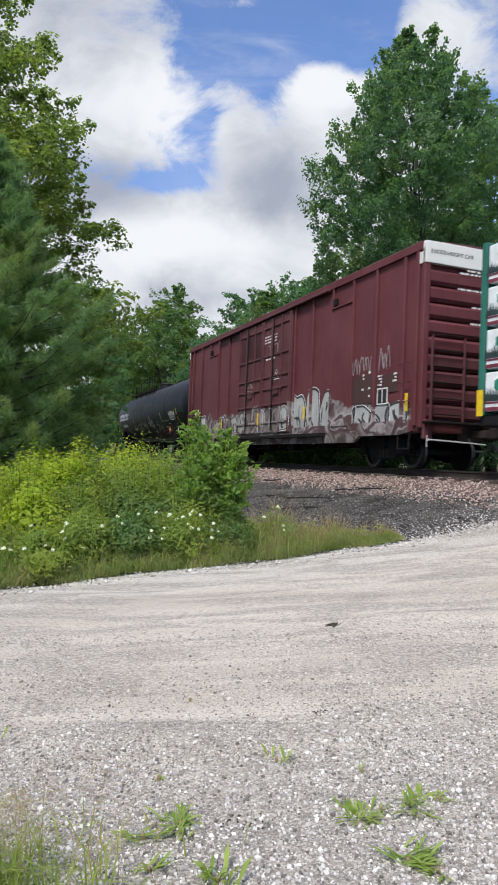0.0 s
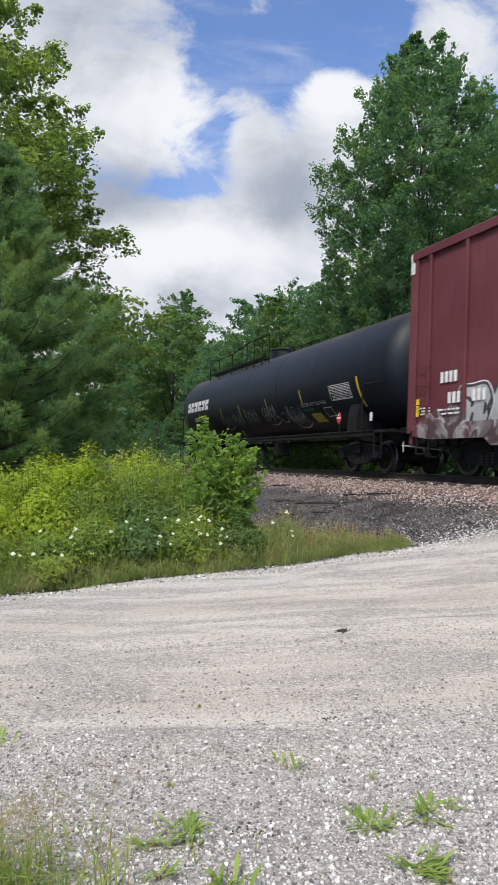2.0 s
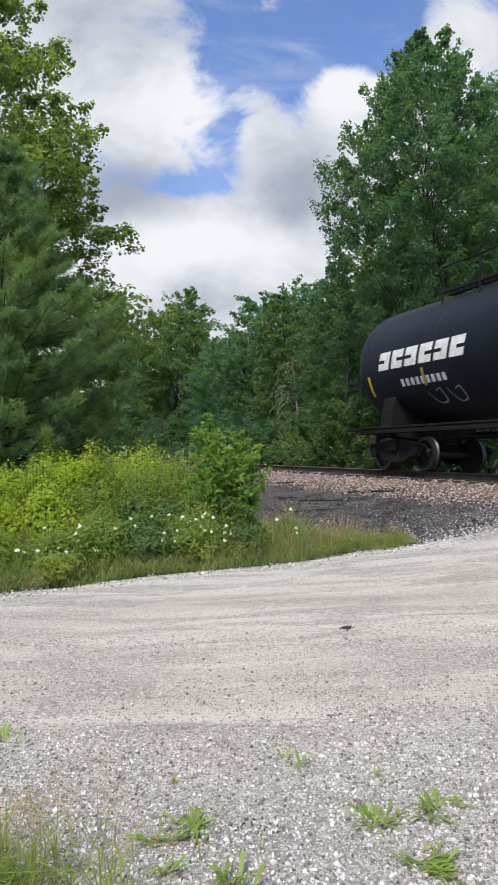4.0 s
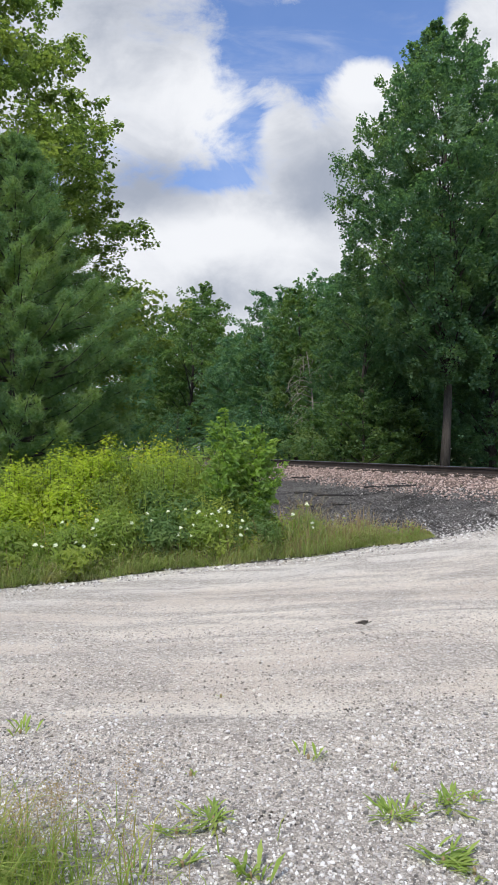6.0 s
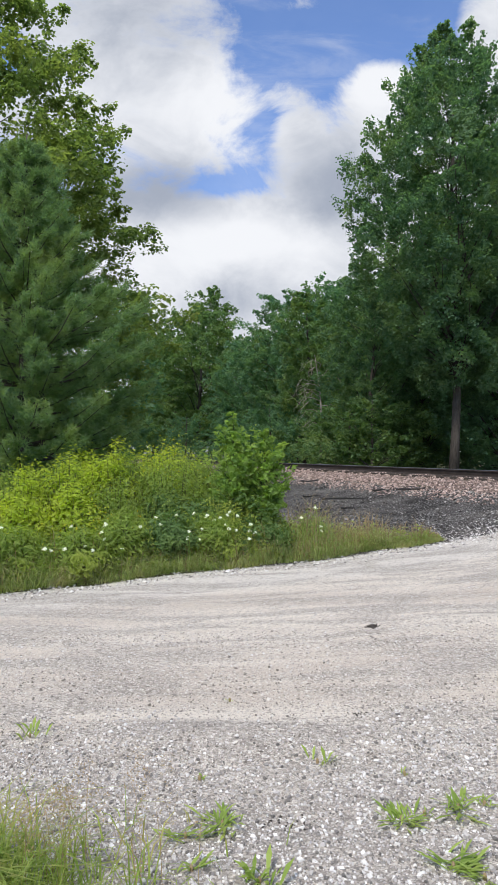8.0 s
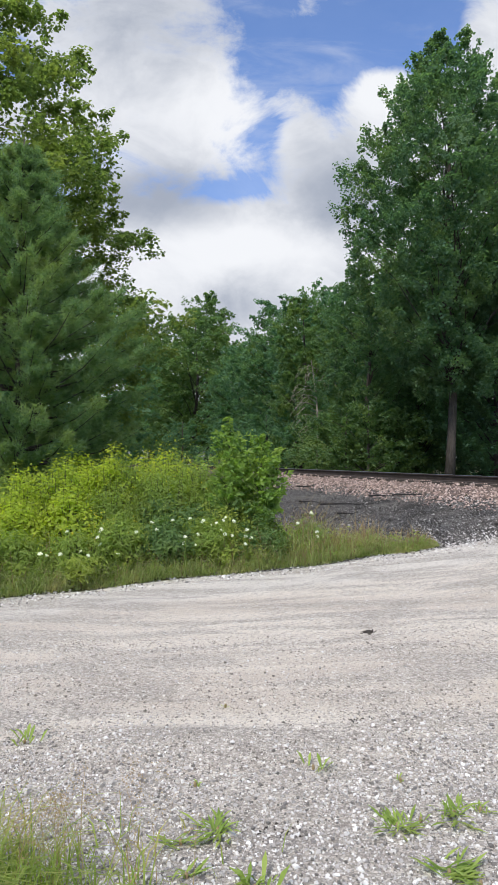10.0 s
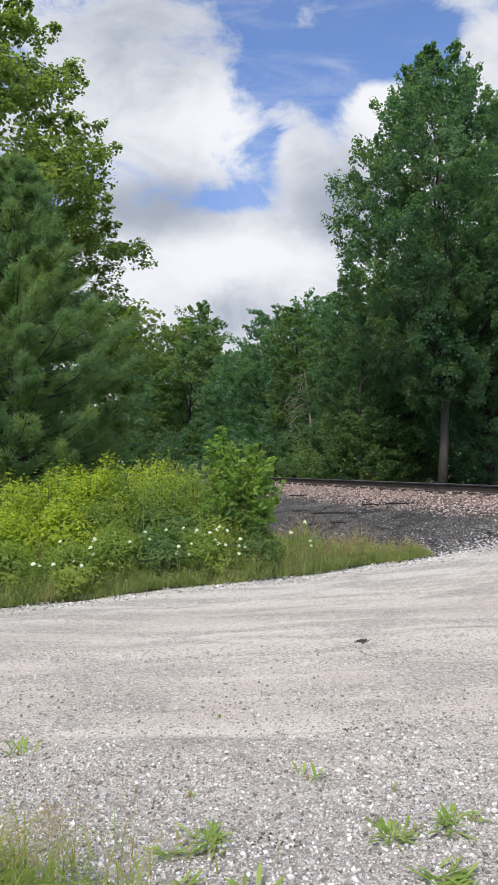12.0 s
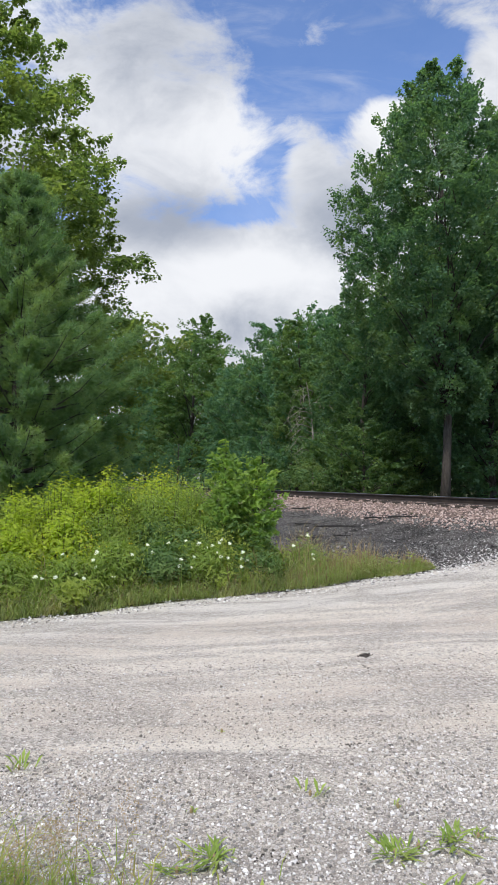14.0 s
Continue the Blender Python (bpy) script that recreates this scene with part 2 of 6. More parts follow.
    c = k.mix(share("road", 1.0), c, road)
    h = k.math("ADD", k.math("MULTIPLY", sep.outputs[1], 0.6), k.math("ADD", k.math("MULTIPLY", sep2.outputs[1], 0.35), k.math("MULTIPLY", fine, 0.3)))
    h = k.math("SUBTRACT", h, k.math("MULTIPLY", crumb_shade, 0.8))
    ridge = k.bump(rut, 0.9, 0.08)
    return k.finish(c, 0.95, 0, k.bump(h, 0.95, 0.016, ridge), spec=0.2)


MAT["ground"] = ground_material()


# ---- mesh helpers ----
def mesh_from(name, verts, tris, mat, smooth=False):
    me = bpy.data.meshes.new(name)
    verts = np.asarray(verts, np.float32)
    tris = np.asarray(tris, np.int32)
    me.vertices.add(len(verts))
    me.vertices.foreach_set("co", verts.ravel())
    k = tris.shape[1]
    me.loops.add(len(tris) * k)
    me.loops.foreach_set("vertex_index", tris.ravel())
    me.polygons.add(len(tris))
    me.polygons.foreach_set("loop_start", np.arange(0, len(tris) * k, k, dtype=np.int32))
    me.polygons.foreach_set("use_smooth", np.full(len(tris), smooth))
    me.update(calc_edges=True)
    me.materials.append(mat)
    return me


def part(name, bm, material, parent, label="", smooth=False):
    """Links a bmesh as one mesh object under a thing or a part."""
    me = bpy.data.meshes.new(name)
    bm.normal_update()
    for f in bm.faces:
        f.smooth = smooth
    bm.to_mesh(me)
    bm.free()
    me.materials.append(material)
    ob = new(name, me)
    ob.parent = parent
    if label:
        ob["label"] = label
    if name in ("lettering", "round_mark", "graffiti", "owner_mark", "paint_patch"):
        ob["kind"] = "stuff"        # writing too small to pick apart
    return ob


def box(bm, c, size, bevel=0.0, rot=None):
    """Adds a box, with bevelled edges where asked."""
    m = Matrix.Translation(c) @ (rot.to_4x4() if rot is not None else Matrix()) @ Matrix.Diagonal((*size, 1))
    made = bmesh.ops.create_cube(bm, size=1, matrix=m)["verts"]
    if bevel:
        edges = list({e for v in made for e in v.link_edges})
        bmesh.ops.bevel(bm, geom=edges, offset=bevel, segments=1, affect="EDGES")


def tube(bm, pts, radii, seg=8, cap=True):
    """A tapered tube through the points."""
    rings = []
    pts = [Vector(p) for p in pts]
    for i, p in enumerate(pts):
        d = (pts[min(i + 1, len(pts) - 1)] - pts[max(i - 1, 0)]).normalized()
        a = d.orthogonal().normalized() if i == 0 else (a - d * a.dot(d)).normalized()
        b = d.cross(a)
        r = radii[i] if isinstance(radii, (list, tuple)) else radii
        rings.append([bm.verts.new(p + (a * math.cos(2 * math.pi * k / seg) + b * math.sin(2 * math.pi * k / seg)) * r) for k in range(seg)])
    for r0, r1 in zip(rings, rings[1:]):
        for k in range(seg):
            bm.faces.new((r0[k], r0[(k + 1) % seg], r1[(k + 1) % seg], r1[k]))
    if cap:
        bm.faces.new(rings[0][::-1])
        bm.faces.new(rings[-1])


def lathe(bm, profile, axis="X", seg=48, centre=(0, 0, 0)):
    """Turns a profile of (along, radius) round an axis."""
    rings = []
    c = Vector(centre)
    for a, r in profile:
        ring = []
        for k in range(seg):
            u, v = r * math.cos(2 * math.pi * k / seg), r * math.sin(2 * math.pi * k / seg)
            ring.append(bm.verts.new(c + (Vector((a, u, v)) if axis == "X" else Vector((u, a, v)) if axis == "Y" else Vector((u, v, a)))))
        rings.append(ring)
    for r0, r1 in zip(rings, rings[1:]):
        for k in range(seg):
            bm.faces.new((r0[k], r0[(k + 1) % seg], r1[(k + 1) % seg], r1[k]))
    bm.faces.new(rings[0][::-1])
    bm.faces.new(rings[-1])


def prism(bm, outline, lo, hi, axis="Y"):
    """A flat outline of (a, b) drawn out between lo and hi along an axis."""
    def at(a, b, c):
        return (a, c, b) if axis == "Y" else (c, a, b) if axis == "X" else (a, b, c)
    v0 = [bm.verts.new(at(a, b, lo)) for a, b in outline]
    v1 = [bm.verts.new(at(a, b, hi)) for a, b in outline]
    n = len(outline)
    f = [bm.faces.new(v0), bm.faces.new(v1[::-1])]
    for i in range(n):
        f.append(bm.faces.new((v0[i], v1[i], v1[(i + 1) % n], v0[(i + 1) % n])))
    bmesh.ops.recalc_face_normals(bm, faces=f)


def ribbon(bm, pts, width, y=0.0, taper=True):
    """A flat brush stroke in the x-z plane, facing +y."""
    prev = None
    n = len(pts)
    for i in range(n):
        p = Vector(pts[i])
        d = Vector(pts[min(i + 1, n - 1)]) - Vector(pts[max(i - 1, 0)])
        nn = Vector((-d.y, d.x)).normalized() if d.length > 1e-6 else Vector((0, 1))
        w = width * (0.35 + 0.65 * math.sin(math.pi * (i + 0.5) / n)) if taper else width
        a, b = p + nn * w / 2, p - nn * w / 2
        row = (bm.verts.new((a.x, y, a.y)), bm.verts.new((b.x, y, b.y)))
        if prev:
            bm.faces.new((prev[0], row[0], row[1], prev[1]))
        prev = row


def bez(pts, steps=10):
    """A smooth curve through the 2D points."""
    out = []
    p = [Vector(q) for q in pts]
    p = [p[0]] + p + [p[-1]]
    for i in range(1, len(p) - 2):
        for k in range(steps):
            t = k / steps
            out.append(0.5 * (2 * p[i] + (p[i + 1] - p[i - 1]) * t + (2 * p[i - 1] - 5 * p[i] + 4 * p[i + 1] - p[i + 2]) * t * t
                              + (3 * p[i] - p[i - 1] - 3 * p[i + 1] + p[i + 2]) * t ** 3))
    out.append(p[-2])
    return out


# ---- the lie of the land ----
TH, BEND, S0, RAIL_D, RAIL_Z = radians(19.49), 0.000723, 15.0, 10.23, 1.21
RADIUS = 0.5 / BEND
CANT = 2.2
NV, TV = Vector((math.cos(TH), math.sin(TH), 0)), Vector((-math.sin(TH), math.cos(TH), 0))
CURVE_C = NV * (RAIL_D + RADIUS) + TV * S0


def along_track(s, off=0.0):
    """Point and heading on the curved track: s metres along it, off metres beyond the near rail."""
    a = (s - S0) / RADIUS
    t = TV * math.cos(a) + NV * math.sin(a)
    n = NV * math.cos(a) - TV * math.sin(a)
    return CURVE_C - n * (RADIUS - off), t, n


def from_rail(x, y):
    """Distance from the near rail, positive on the road's side."""
    return np.hypot(x - CURVE_C.x, y - CURVE_C.y) - RADIUS


EDGE_X = [-300, -30, -6, -2.85, -1.46, 0.0, 1.25, 2.5, 3.6, 8, 40, 300]
EDGE_Y = [-220, -13, 5.7, 8.0, 8.82, 9.32, 9.65, 10.05, 10.3, 12.5, 28, 150]
BANK_Q = [-60, -12, -5.2, -3.6, -2.4, 0.5, 1.25, 2.5, 4.5, 6, 8, 9.2, 400]
BANK_Z = [0.2, 0.3, 0.45, 0.75, 1.0, 1.02, 0.78, 0.56, 0.30, 0.15, 0.04, 0.0, 0.0]


def edge_y(x):
    return np.interp(x, EDGE_X, EDGE_Y)


def ground_z(x, y):
    x, y = np.asarray(x, float), np.asarray(y, float)
    z = np.interp(from_rail(x, y), BANK_Q, BANK_Z)
    return z + 0.012 * np.sin(x * 2.3 + y * 1.1) * np.sin(y * 2.9 - x * 0.7)


def spread(lo, hi, step, far, grow=1.25):
    mid = np.arange(lo, hi + step / 2, step)
    d, a, b = step, lo, hi
    left, right = [], []
    while b < far:
        d *= grow
        a, b = a - d, b + d
        left.append(a)
        right.append(b)
    return np.concatenate([left[::-1], mid, right])


def build_ground():
    xs, ys = spread(-7, 9, 0.12, 4200), spread(1.0, 20, 0.12, 4200)
    gx, gy = np.meshgrid(xs, ys)
    z = ground_z(gx, gy)
    nx, ny = len(xs), len(ys)
    idx = np.arange(nx * ny).reshape(ny, nx)
    quads = np.stack([idx[:-1, :-1], idx[:-1, 1:], idx[1:, 1:], idx[1:, :-1]], -1).reshape(-1, 4)
    me = mesh_from("ground", np.stack([gx, gy, z], -1).reshape(-1, 3), quads, MAT["ground"], True)
    q = from_rail(gx, gy)
    d = gy - edge_y(gx)
    road = np.clip(0.5 - d / 0.5, 0, 1) * np.clip((d + 12) / 1.5, 0, 1) * np.clip((q - 1.3) / 0.5 + (gx > 9), 0, 1)
    ballast = np.clip((1.5 - q) / 0.7, 0, 1) * np.clip((q + 3.2) / 0.4, 0, 1)
    cinder = np.clip((gx + 0.03 * gy) / 0.5 + 0.5, 0, 1) * (gy > 5) * np.clip((q - 0.9) / 0.4, 0, 1) * np.clip((7.5 - q) / 0.5, 0, 1)
    loose = np.clip((4.4 - gy) / 1.8, 0, 1)
    for name, v in (("road", road), ("ballast", ballast), ("cinder", cinder), ("loose", loose), ("shoulder", np.clip((d + 1.9) / 1.2, 0, 1))):
        at = me.attributes.new(name, "FLOAT", "POINT")
        at.data.foreach_set("value", v.astype(np.float32).ravel())
    ob = new("ground", me)
    return tagged(ob, "pale crushed-stone road, dark cinder bank and leafy soil", "ground", kind="structure")


ground = build_ground()


def build_backdrop():
    """Broken clouds far off, with clear sky showing through the gaps."""
    k = Mat("cloud_bank")
    p = k.coords()
    sep = k.node("SeparateXYZ")
    k.put(sep.inputs[0], p)
    u = k.math("MULTIPLY_ADD", sep.outputs[0], 1 / 1000, 0.0)      # kilometres across
    w = k.math("MULTIPLY_ADD", sep.outputs[2], 1 / 1000, 0.0)      # kilometres up

    def puff(cx, cz, rx, rz):
        a = k.math("MULTIPLY", k.math("SUBTRACT", u, cx), 1 / rx)
        b = k.math("MULTIPLY", k.math("SUBTRACT", w, cz), 1 / rz)
        d = k.math("ADD", k.math("MULTIPLY", a, a), k.math("MULTIPLY", b, b))
        return k.math("EXPONENT", k.math("MULTIPLY", d, -1.0))

    n1 = k.noise(2.4, 9, 0.62, k.mapped((0.001, 0.001, 0.0013), p), 0.5)
    n2 = k.noise(1.1, 6, 0.55, k.mapped((0.001, 0.001, 0.0015), p, (3.1, 0, 1.7)), 0.2)
    dens = k.math("MULTIPLY_ADD", n1, 1.9, -0.52)
    for cx, cz, rx, rz, g in CLOUDS:
        dens = k.math("MULTIPLY_ADD", puff(cx, cz, rx, rz), g, dens)
    shade = k.math("MULTIPLY_ADD", n2, 0.9, -0.1)
    for cx, cz, rx, rz, g in CLOUD_SHADE:
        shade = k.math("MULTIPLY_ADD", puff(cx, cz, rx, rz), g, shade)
    n3 = k.noise(3.2, 7, 0.62, k.mapped((0.0007, 0.001, 0.002), p, (1.3, 0, 0.4), (0, radians(24), 0)), 0.6)
    veil = k.math("MULTIPLY_ADD", k.ramp(n3, 0.46, 0.78), 0.24, 0.07)
    cover = k.math("MAXIMUM", k.ramp(k.math("MULTIPLY_ADD", n3, 0.35, k.math("SUBTRACT", dens, 0.165)), 0.24, 0.8), k.math("MULTIPLY_ADD", k.ramp(w, 1.55, 1.1), 0.16, veil))
    col = k.mix(k.ramp(k.math("ADD", shade, k.math("MULTIPLY_ADD", n1, 0.7, -0.35)), 0.1, 0.8), (0.62, 0.632, 0.66), (0.26, 0.29, 0.355))
    em = k.node("Emission", Color=col, Strength=1.0)
    tr = k.node("BsdfTransparent")
    mx = k.n.new("ShaderNodeMixShader")
    k.l.new(cover, mx.inputs[0])
    k.l.new(tr.outputs[0], mx.inputs[1])
    k.l.new(em.outputs[0], mx.inputs[2])
    k.l.new(mx.outputs[0], k.out.inputs[0])
    me = mesh_from("backdrop", [(-3600, 3000, -60), (3600, 3000, -60), (3600, 3000, 2900), (-3600, 3000, 2900)], [(0, 1, 2, 3)], k.m)
    return tagged(new("backdrop", me), "drifting white and grey broken clouds", "clouds", kind="structure")


# clouds: kilometres across, kilometres up, half width, half height, weight
CLOUDS = [
    (-0.42, 1.46, 0.36, 0.36, 0.5), (-0.75, 1.80, 0.5, 0.3, 0.35), (0.29, 1.82, 0.40, 0.24, -0.8), (-0.15, 1.16, 0.16, 0.055, -0.5),
    (0.03, 1.42, 0.06, 0.2, -0.3), (-0.10, 0.85, 0.62, 0.24, 0.6), (0.28, 1.15, 0.3, 0.32, 0.5), (0.56, 1.56, 0.19, 0.17, 0.75),
    (1.04, 1.84, 0.2, 0.2, 0.7), (0.66, 1.84, 0.2, 0.16, -0.7), (0.0, 0.3, 3.5, 0.42, 0.9), (0.86, 1.2, 0.3, 0.35, 0.7), (0.2, 1.94, 0.2, 0.1, 0.5), (0.05, 1.62, 0.09, 0.09, 0.3), (0.2, 1.42, 0.12, 0.12, 0.25), (-0.2, 1.72, 0.12, 0.16, 0.15),
]
CLOUD_SHADE = [
    (0.30, 1.15, 0.24, 0.22, 0.5), (-0.45, 1.15, 0.28, 0.12, 0.35), (-0.1, 0.92, 0.3, 0.1, -0.35), (-0.15, 1.5, 0.2, 0.2, -0.35),
    (0.52, 1.58, 0.14, 0.12, -0.4), (-0.1, 0.65, 0.6, 0.1, 0.25), (-0.45, 1.86, 0.4, 0.12, 0.12),
]
backdrop = build_backdrop()


# ---- railway ----
def build_track():
    track = tagged(new("railway_track"), "rusty steel railway track on pinkish stone ballast", "railway", kind="structure")
    prof = [(-0.07, 0), (0.07, 0), (0.07, 0.012), (0.012, 0.035), (0.012, 0.115), (0.036, 0.135), (0.036, 0.165), (0.028, 0.172),
            (-0.028, 0.172), (-0.036, 0.165), (-0.036, 0.135), (-0.012, 0.115), (-0.012, 0.035), (-0.07, 0.012)]
    for off, z in ((0.0, RAIL_Z), (1.435, RAIL_Z - 0.055)):
        bm = bmesh.new()
        rings = []
        for s in np.arange(-150, 160, 2.5):
            p, t, n = along_track(float(s), off)
            rings.append([bm.verts.new(p + n * a + Vector((0, 0, z - 0.172 + b))) for a, b in prof])
        for r0, r1 in zip(rings, rings[1:]):
            for k in range(len(prof)):
                bm.faces.new((r0[k], r0[(k + 1) % len(prof)], r1[(k + 1) % len(prof)], r1[k]))
        bmesh.ops.recalc_face_normals(bm, faces=bm.faces)
        for f in bm.faces:
            f.material_index = 1 if f.calc_center_median().z > z - 0.012 else 0
        ob = part("rail", bm, MAT["rust"], track, "rusty rail with a worn bright head")
        ob.data.materials.append(MAT["rail_head"])
    bm = bmesh.new()
    box(bm, (0, 0, 0), (0.23, 2.6, 0.17), 0.012)
    tie = part("tie", bm, MAT["tie"], track)
    tie_mesh = tie.data
    for i, s in enumerate(np.arange(-60, 95, 0.53)):
        p, t, n = along_track(float(s), 0.72)
        ob = tie if i == 0 else new("tie", tie_mesh)
        ob.parent = track
        ob.matrix_basis = pose(p.x, p.y, RAIL_Z - 0.29, CANT, 0, math.degrees(math.atan2(t.y, t.x)))
    return track


track = build_track()


# ---- paint and steel of the cars ----
def car_paint(name, base, fade, grime, streak=1.0, rough=0.6):
    """Old paint: chalky fading, rain streaks from the roof, grime low down on the sheet."""
    k = Mat(name)
    p = k.coords()
    broad = k.noise(0.7, 5, 0.6, p)
    run = k.noise(4.0, 5, 0.7, k.mapped((3.2, 3.2, 0.22), p))
    speck = k.noise(30, 4, 0.7, p)
    c = k.mix(k.ramp(broad, 0.3, 0.75), base, fade)
    c = k.mix(k.math("MULTIPLY", k.ramp(run, 0.5, 0.8), 0.45 * streak), c, grime)
    c = k.mix(k.math("MULTIPLY", k.ramp(speck, 0.6, 0.8), 0.3), c, grime)
    return k.finish(c, k.math("MULTIPLY_ADD", run, 0.25, rough - 0.1), 0.0, k.bump(speck, 0.12, 0.004), spec=0.35)


def tagged_paint(name, base, fade, grime, top, strength, rough=0.62):
    """The boxcar's red with sprayed lettering along its foot: pale fields, dark outlines and runs, worn thin by weather."""
    k = Mat(name)
    p = k.coords()
    sep = k.node("SeparateXYZ")
    k.put(sep.inputs[0], p)
    x, z = sep.outputs[0], sep.outputs[2]
    broad = k.noise(0.7, 5, 0.6, p)
    run = k.noise(4.0, 5, 0.7, k.mapped((3.2, 3.2, 0.22), p))
    speck = k.noise(30, 4, 0.7, p)
    c = k.mix(k.ramp(broad, 0.3, 0.75), base, fade)
    c = k.mix(k.math("MULTIPLY", k.ramp(run, 0.5, 0.8), 0.5), c, grime)
    c = k.mix(k.math("MULTIPLY", k.ramp(speck, 0.6, 0.8), 0.3), c, grime)
    # where the spraying reaches: higher towards the doors, low at the ends, none on the upper sheet
    ax = k.math("ABSOLUTE", x)
    reach = k.math("MULTIPLY_ADD", k.ramp(ax, 7.6, 5.9), top - 1.35, 1.35)
    edge = k.noise(1.1, 4, 0.55, k.mapped((1.0, 0.0, 0.5), p))
    reach = k.math("ADD", reach, k.math("MULTIPLY_ADD", edge, 1.5, -0.72))
    mask = k.math("MULTIPLY", k.ramp(k.math("SUBTRACT", reach, z), -0.02, 0.05), k.ramp(ax, 8.9, 8.7))
    shape = k.noise(1.0, 1, 0.4, k.mapped((1.1, 0.0, 1.15), p, (7.3, 0, 2.1), (0, radians(-14), 0)), 1.6)
    lines = k.math("FRACT", k.math("MULTIPLY", shape, 3.6))
    outline = k.math("SUBTRACT", 1.0, k.ramp(k.math("ABSOLUTE", k.math("SUBTRACT", lines, 0.5)), 0.12, 0.23))
    fill = k.mix(k.ramp(k.noise(1.7, 3, 0.5, k.mapped((1, 0, 1), p, (1, 0, 5)), 0.8), 0.36, 0.62), (0.09, 0.1, 0.1), (0.46, 0.485, 0.475))
    halo = k.ramp(k.math("ABSOLUTE", k.math("SUBTRACT", lines, 0.78)), 0.1, 0.02)
    fill = k.mix(k.math("MULTIPLY", halo, 0.8), fill, (0.6, 0.6, 0.6))
    paint = k.mix(k.math("MULTIPLY", outline, 0.9), fill, (0.045, 0.042, 0.045))
    drip = k.noise(5.0, 5, 0.75, k.mapped((4.0, 4.0, 0.5), p, (2, 0, 1)))
    worn = k.math("MULTIPLY", k.ramp(drip, 0.72, 0.5), strength)
    c = k.mix(k.math("MULTIPLY", mask, worn), c, paint)
    c = k.mix(k.math("MULTIPLY", k.ramp(k.math("ADD", z, k.math("MULTIPLY", drip, 0.9)), 1.6, 1.05), 0.55), c, (0.035, 0.028, 0.027))
    return k.finish(c, k.math("MULTIPLY_ADD", run, 0.25, rough - 0.1), 0.0, k.bump(speck, 0.12, 0.004), spec=0.3)


MAT["box_red"] = tagged_paint("oxide_red_paint", (0.106, 0.026, 0.031), (0.142, 0.042, 0.047), (0.04, 0.017, 0.02), 1.75, 0.6)
MAT["box_door"] = tagged_paint("grimy_red_door_paint", (0.088, 0.026, 0.032), (0.125, 0.045, 0.05), (0.03, 0.018, 0.02), 1.85, 0.5)
MAT["box_red_dull"] = car_paint("dull_red_paint", (0.085, 0.026, 0.03), (0.115, 0.042, 0.046), (0.03, 0.018, 0.02), 1.6)
MAT["brown_patch"] = car_paint("brown_touch_up_paint", (0.06, 0.03, 0.027), (0.075, 0.04, 0.035), (0.04, 0.02, 0.02), 0.4)
MAT["white_paint"] = car_paint("chalky_white_paint", (0.62, 0.61, 0.57), (0.7, 0.69, 0.66), (0.4, 0.37, 0.33), 0.7)
MAT["letter"] = plain("white_lettering", (0.72, 0.7, 0.68), 0.6, 0, 0.15)
MAT["letter_black"] = plain("black_lettering", (0.02, 0.02, 0.02), 0.6)
MAT["yellow"] = plain("reflective_yellow", (0.72, 0.5, 0.02), 0.45, 0, 0.15)
MAT["yellow_dirty"] = plain("grimy_yellow", (0.4, 0.32, 0.03), 0.6, 0, 0.3)


def tank_paint():
    """Dull black paint with brown dust, and a highlight painted into it, along the top of the shell."""
    k = Mat("black_tank_paint")
    p = k.coords()
    sep = k.node("SeparateXYZ")
    k.put(sep.inputs[0], p)
    run = k.noise(3.0, 5, 0.7, k.mapped((2.2, 2.2, 0.3), p))
    broad = k.noise(0.6, 4, 0.6, p)
    c = k.mix(k.ramp(broad, 0.3, 0.7), (0.006, 0.008, 0.014), (0.01, 0.013, 0.021))
    c = k.mix(k.math("MULTIPLY", k.ramp(run, 0.55, 0.8), 0.35), c, (0.035, 0.032, 0.03))
    # top band: settled dust that also carries a brownish highlight in its colour
    dust = k.ramp(k.math("ADD", sep.outputs[2], k.math("MULTIPLY_ADD", run, 0.8, -0.4)), 3.75, 4.3)
    c = k.mix(k.math("MULTIPLY", dust, k.math("MULTIPLY", k.ramp(broad, 0.35, 0.6), 0.7)), c, (0.085, 0.066, 0.056))
    return k.finish(c, k.math("MULTIPLY_ADD", run, 0.2, 0.42), 0, k.bump(broad, 0.05, 0.01), spec=0.28)


MAT["black_tank"] = tank_paint()
MAT["steel_dark"] = plain("grimy_dark_steel", (0.011, 0.0105, 0.011), 0.85, 0.0, 0.4, 4, 0.3, 0.2)
MAT["wheel"] = plain("wheel_steel", (0.024, 0.022, 0.021), 0.6, 0.6, 0.3, 5, 0.2)
MAT["tread"] = plain("polished_wheel_tread", (0.1, 0.1, 0.103), 0.5, 1.0, 0.1)
MAT["green_steel"] = car_paint("green_steel_paint", (0.015, 0.11, 0.085), (0.03, 0.16, 0.125), (0.03, 0.05, 0.04), 0.8)
MAT["wrap_white"] = plain("white_lumber_wrap", (0.72, 0.74, 0.75), 0.35, 0, 0.12, 3, 0.4)
MAT["wrap_dark"] = plain("dark_printed_wrap", (0.03, 0.05, 0.05), 0.4)
MAT["wrap_green"] = plain("green_printed_wrap", (0.02, 0.2, 0.13), 0.4)
MAT["wrap_maroon"] = plain("maroon_strap", (0.16, 0.03, 0.05), 0.5)
MAT["spray_pale"] = car_paint("pale_spray_paint", (0.3, 0.3, 0.295), (0.5, 0.51, 0.505), (0.11, 0.08, 0.075), 1.7)
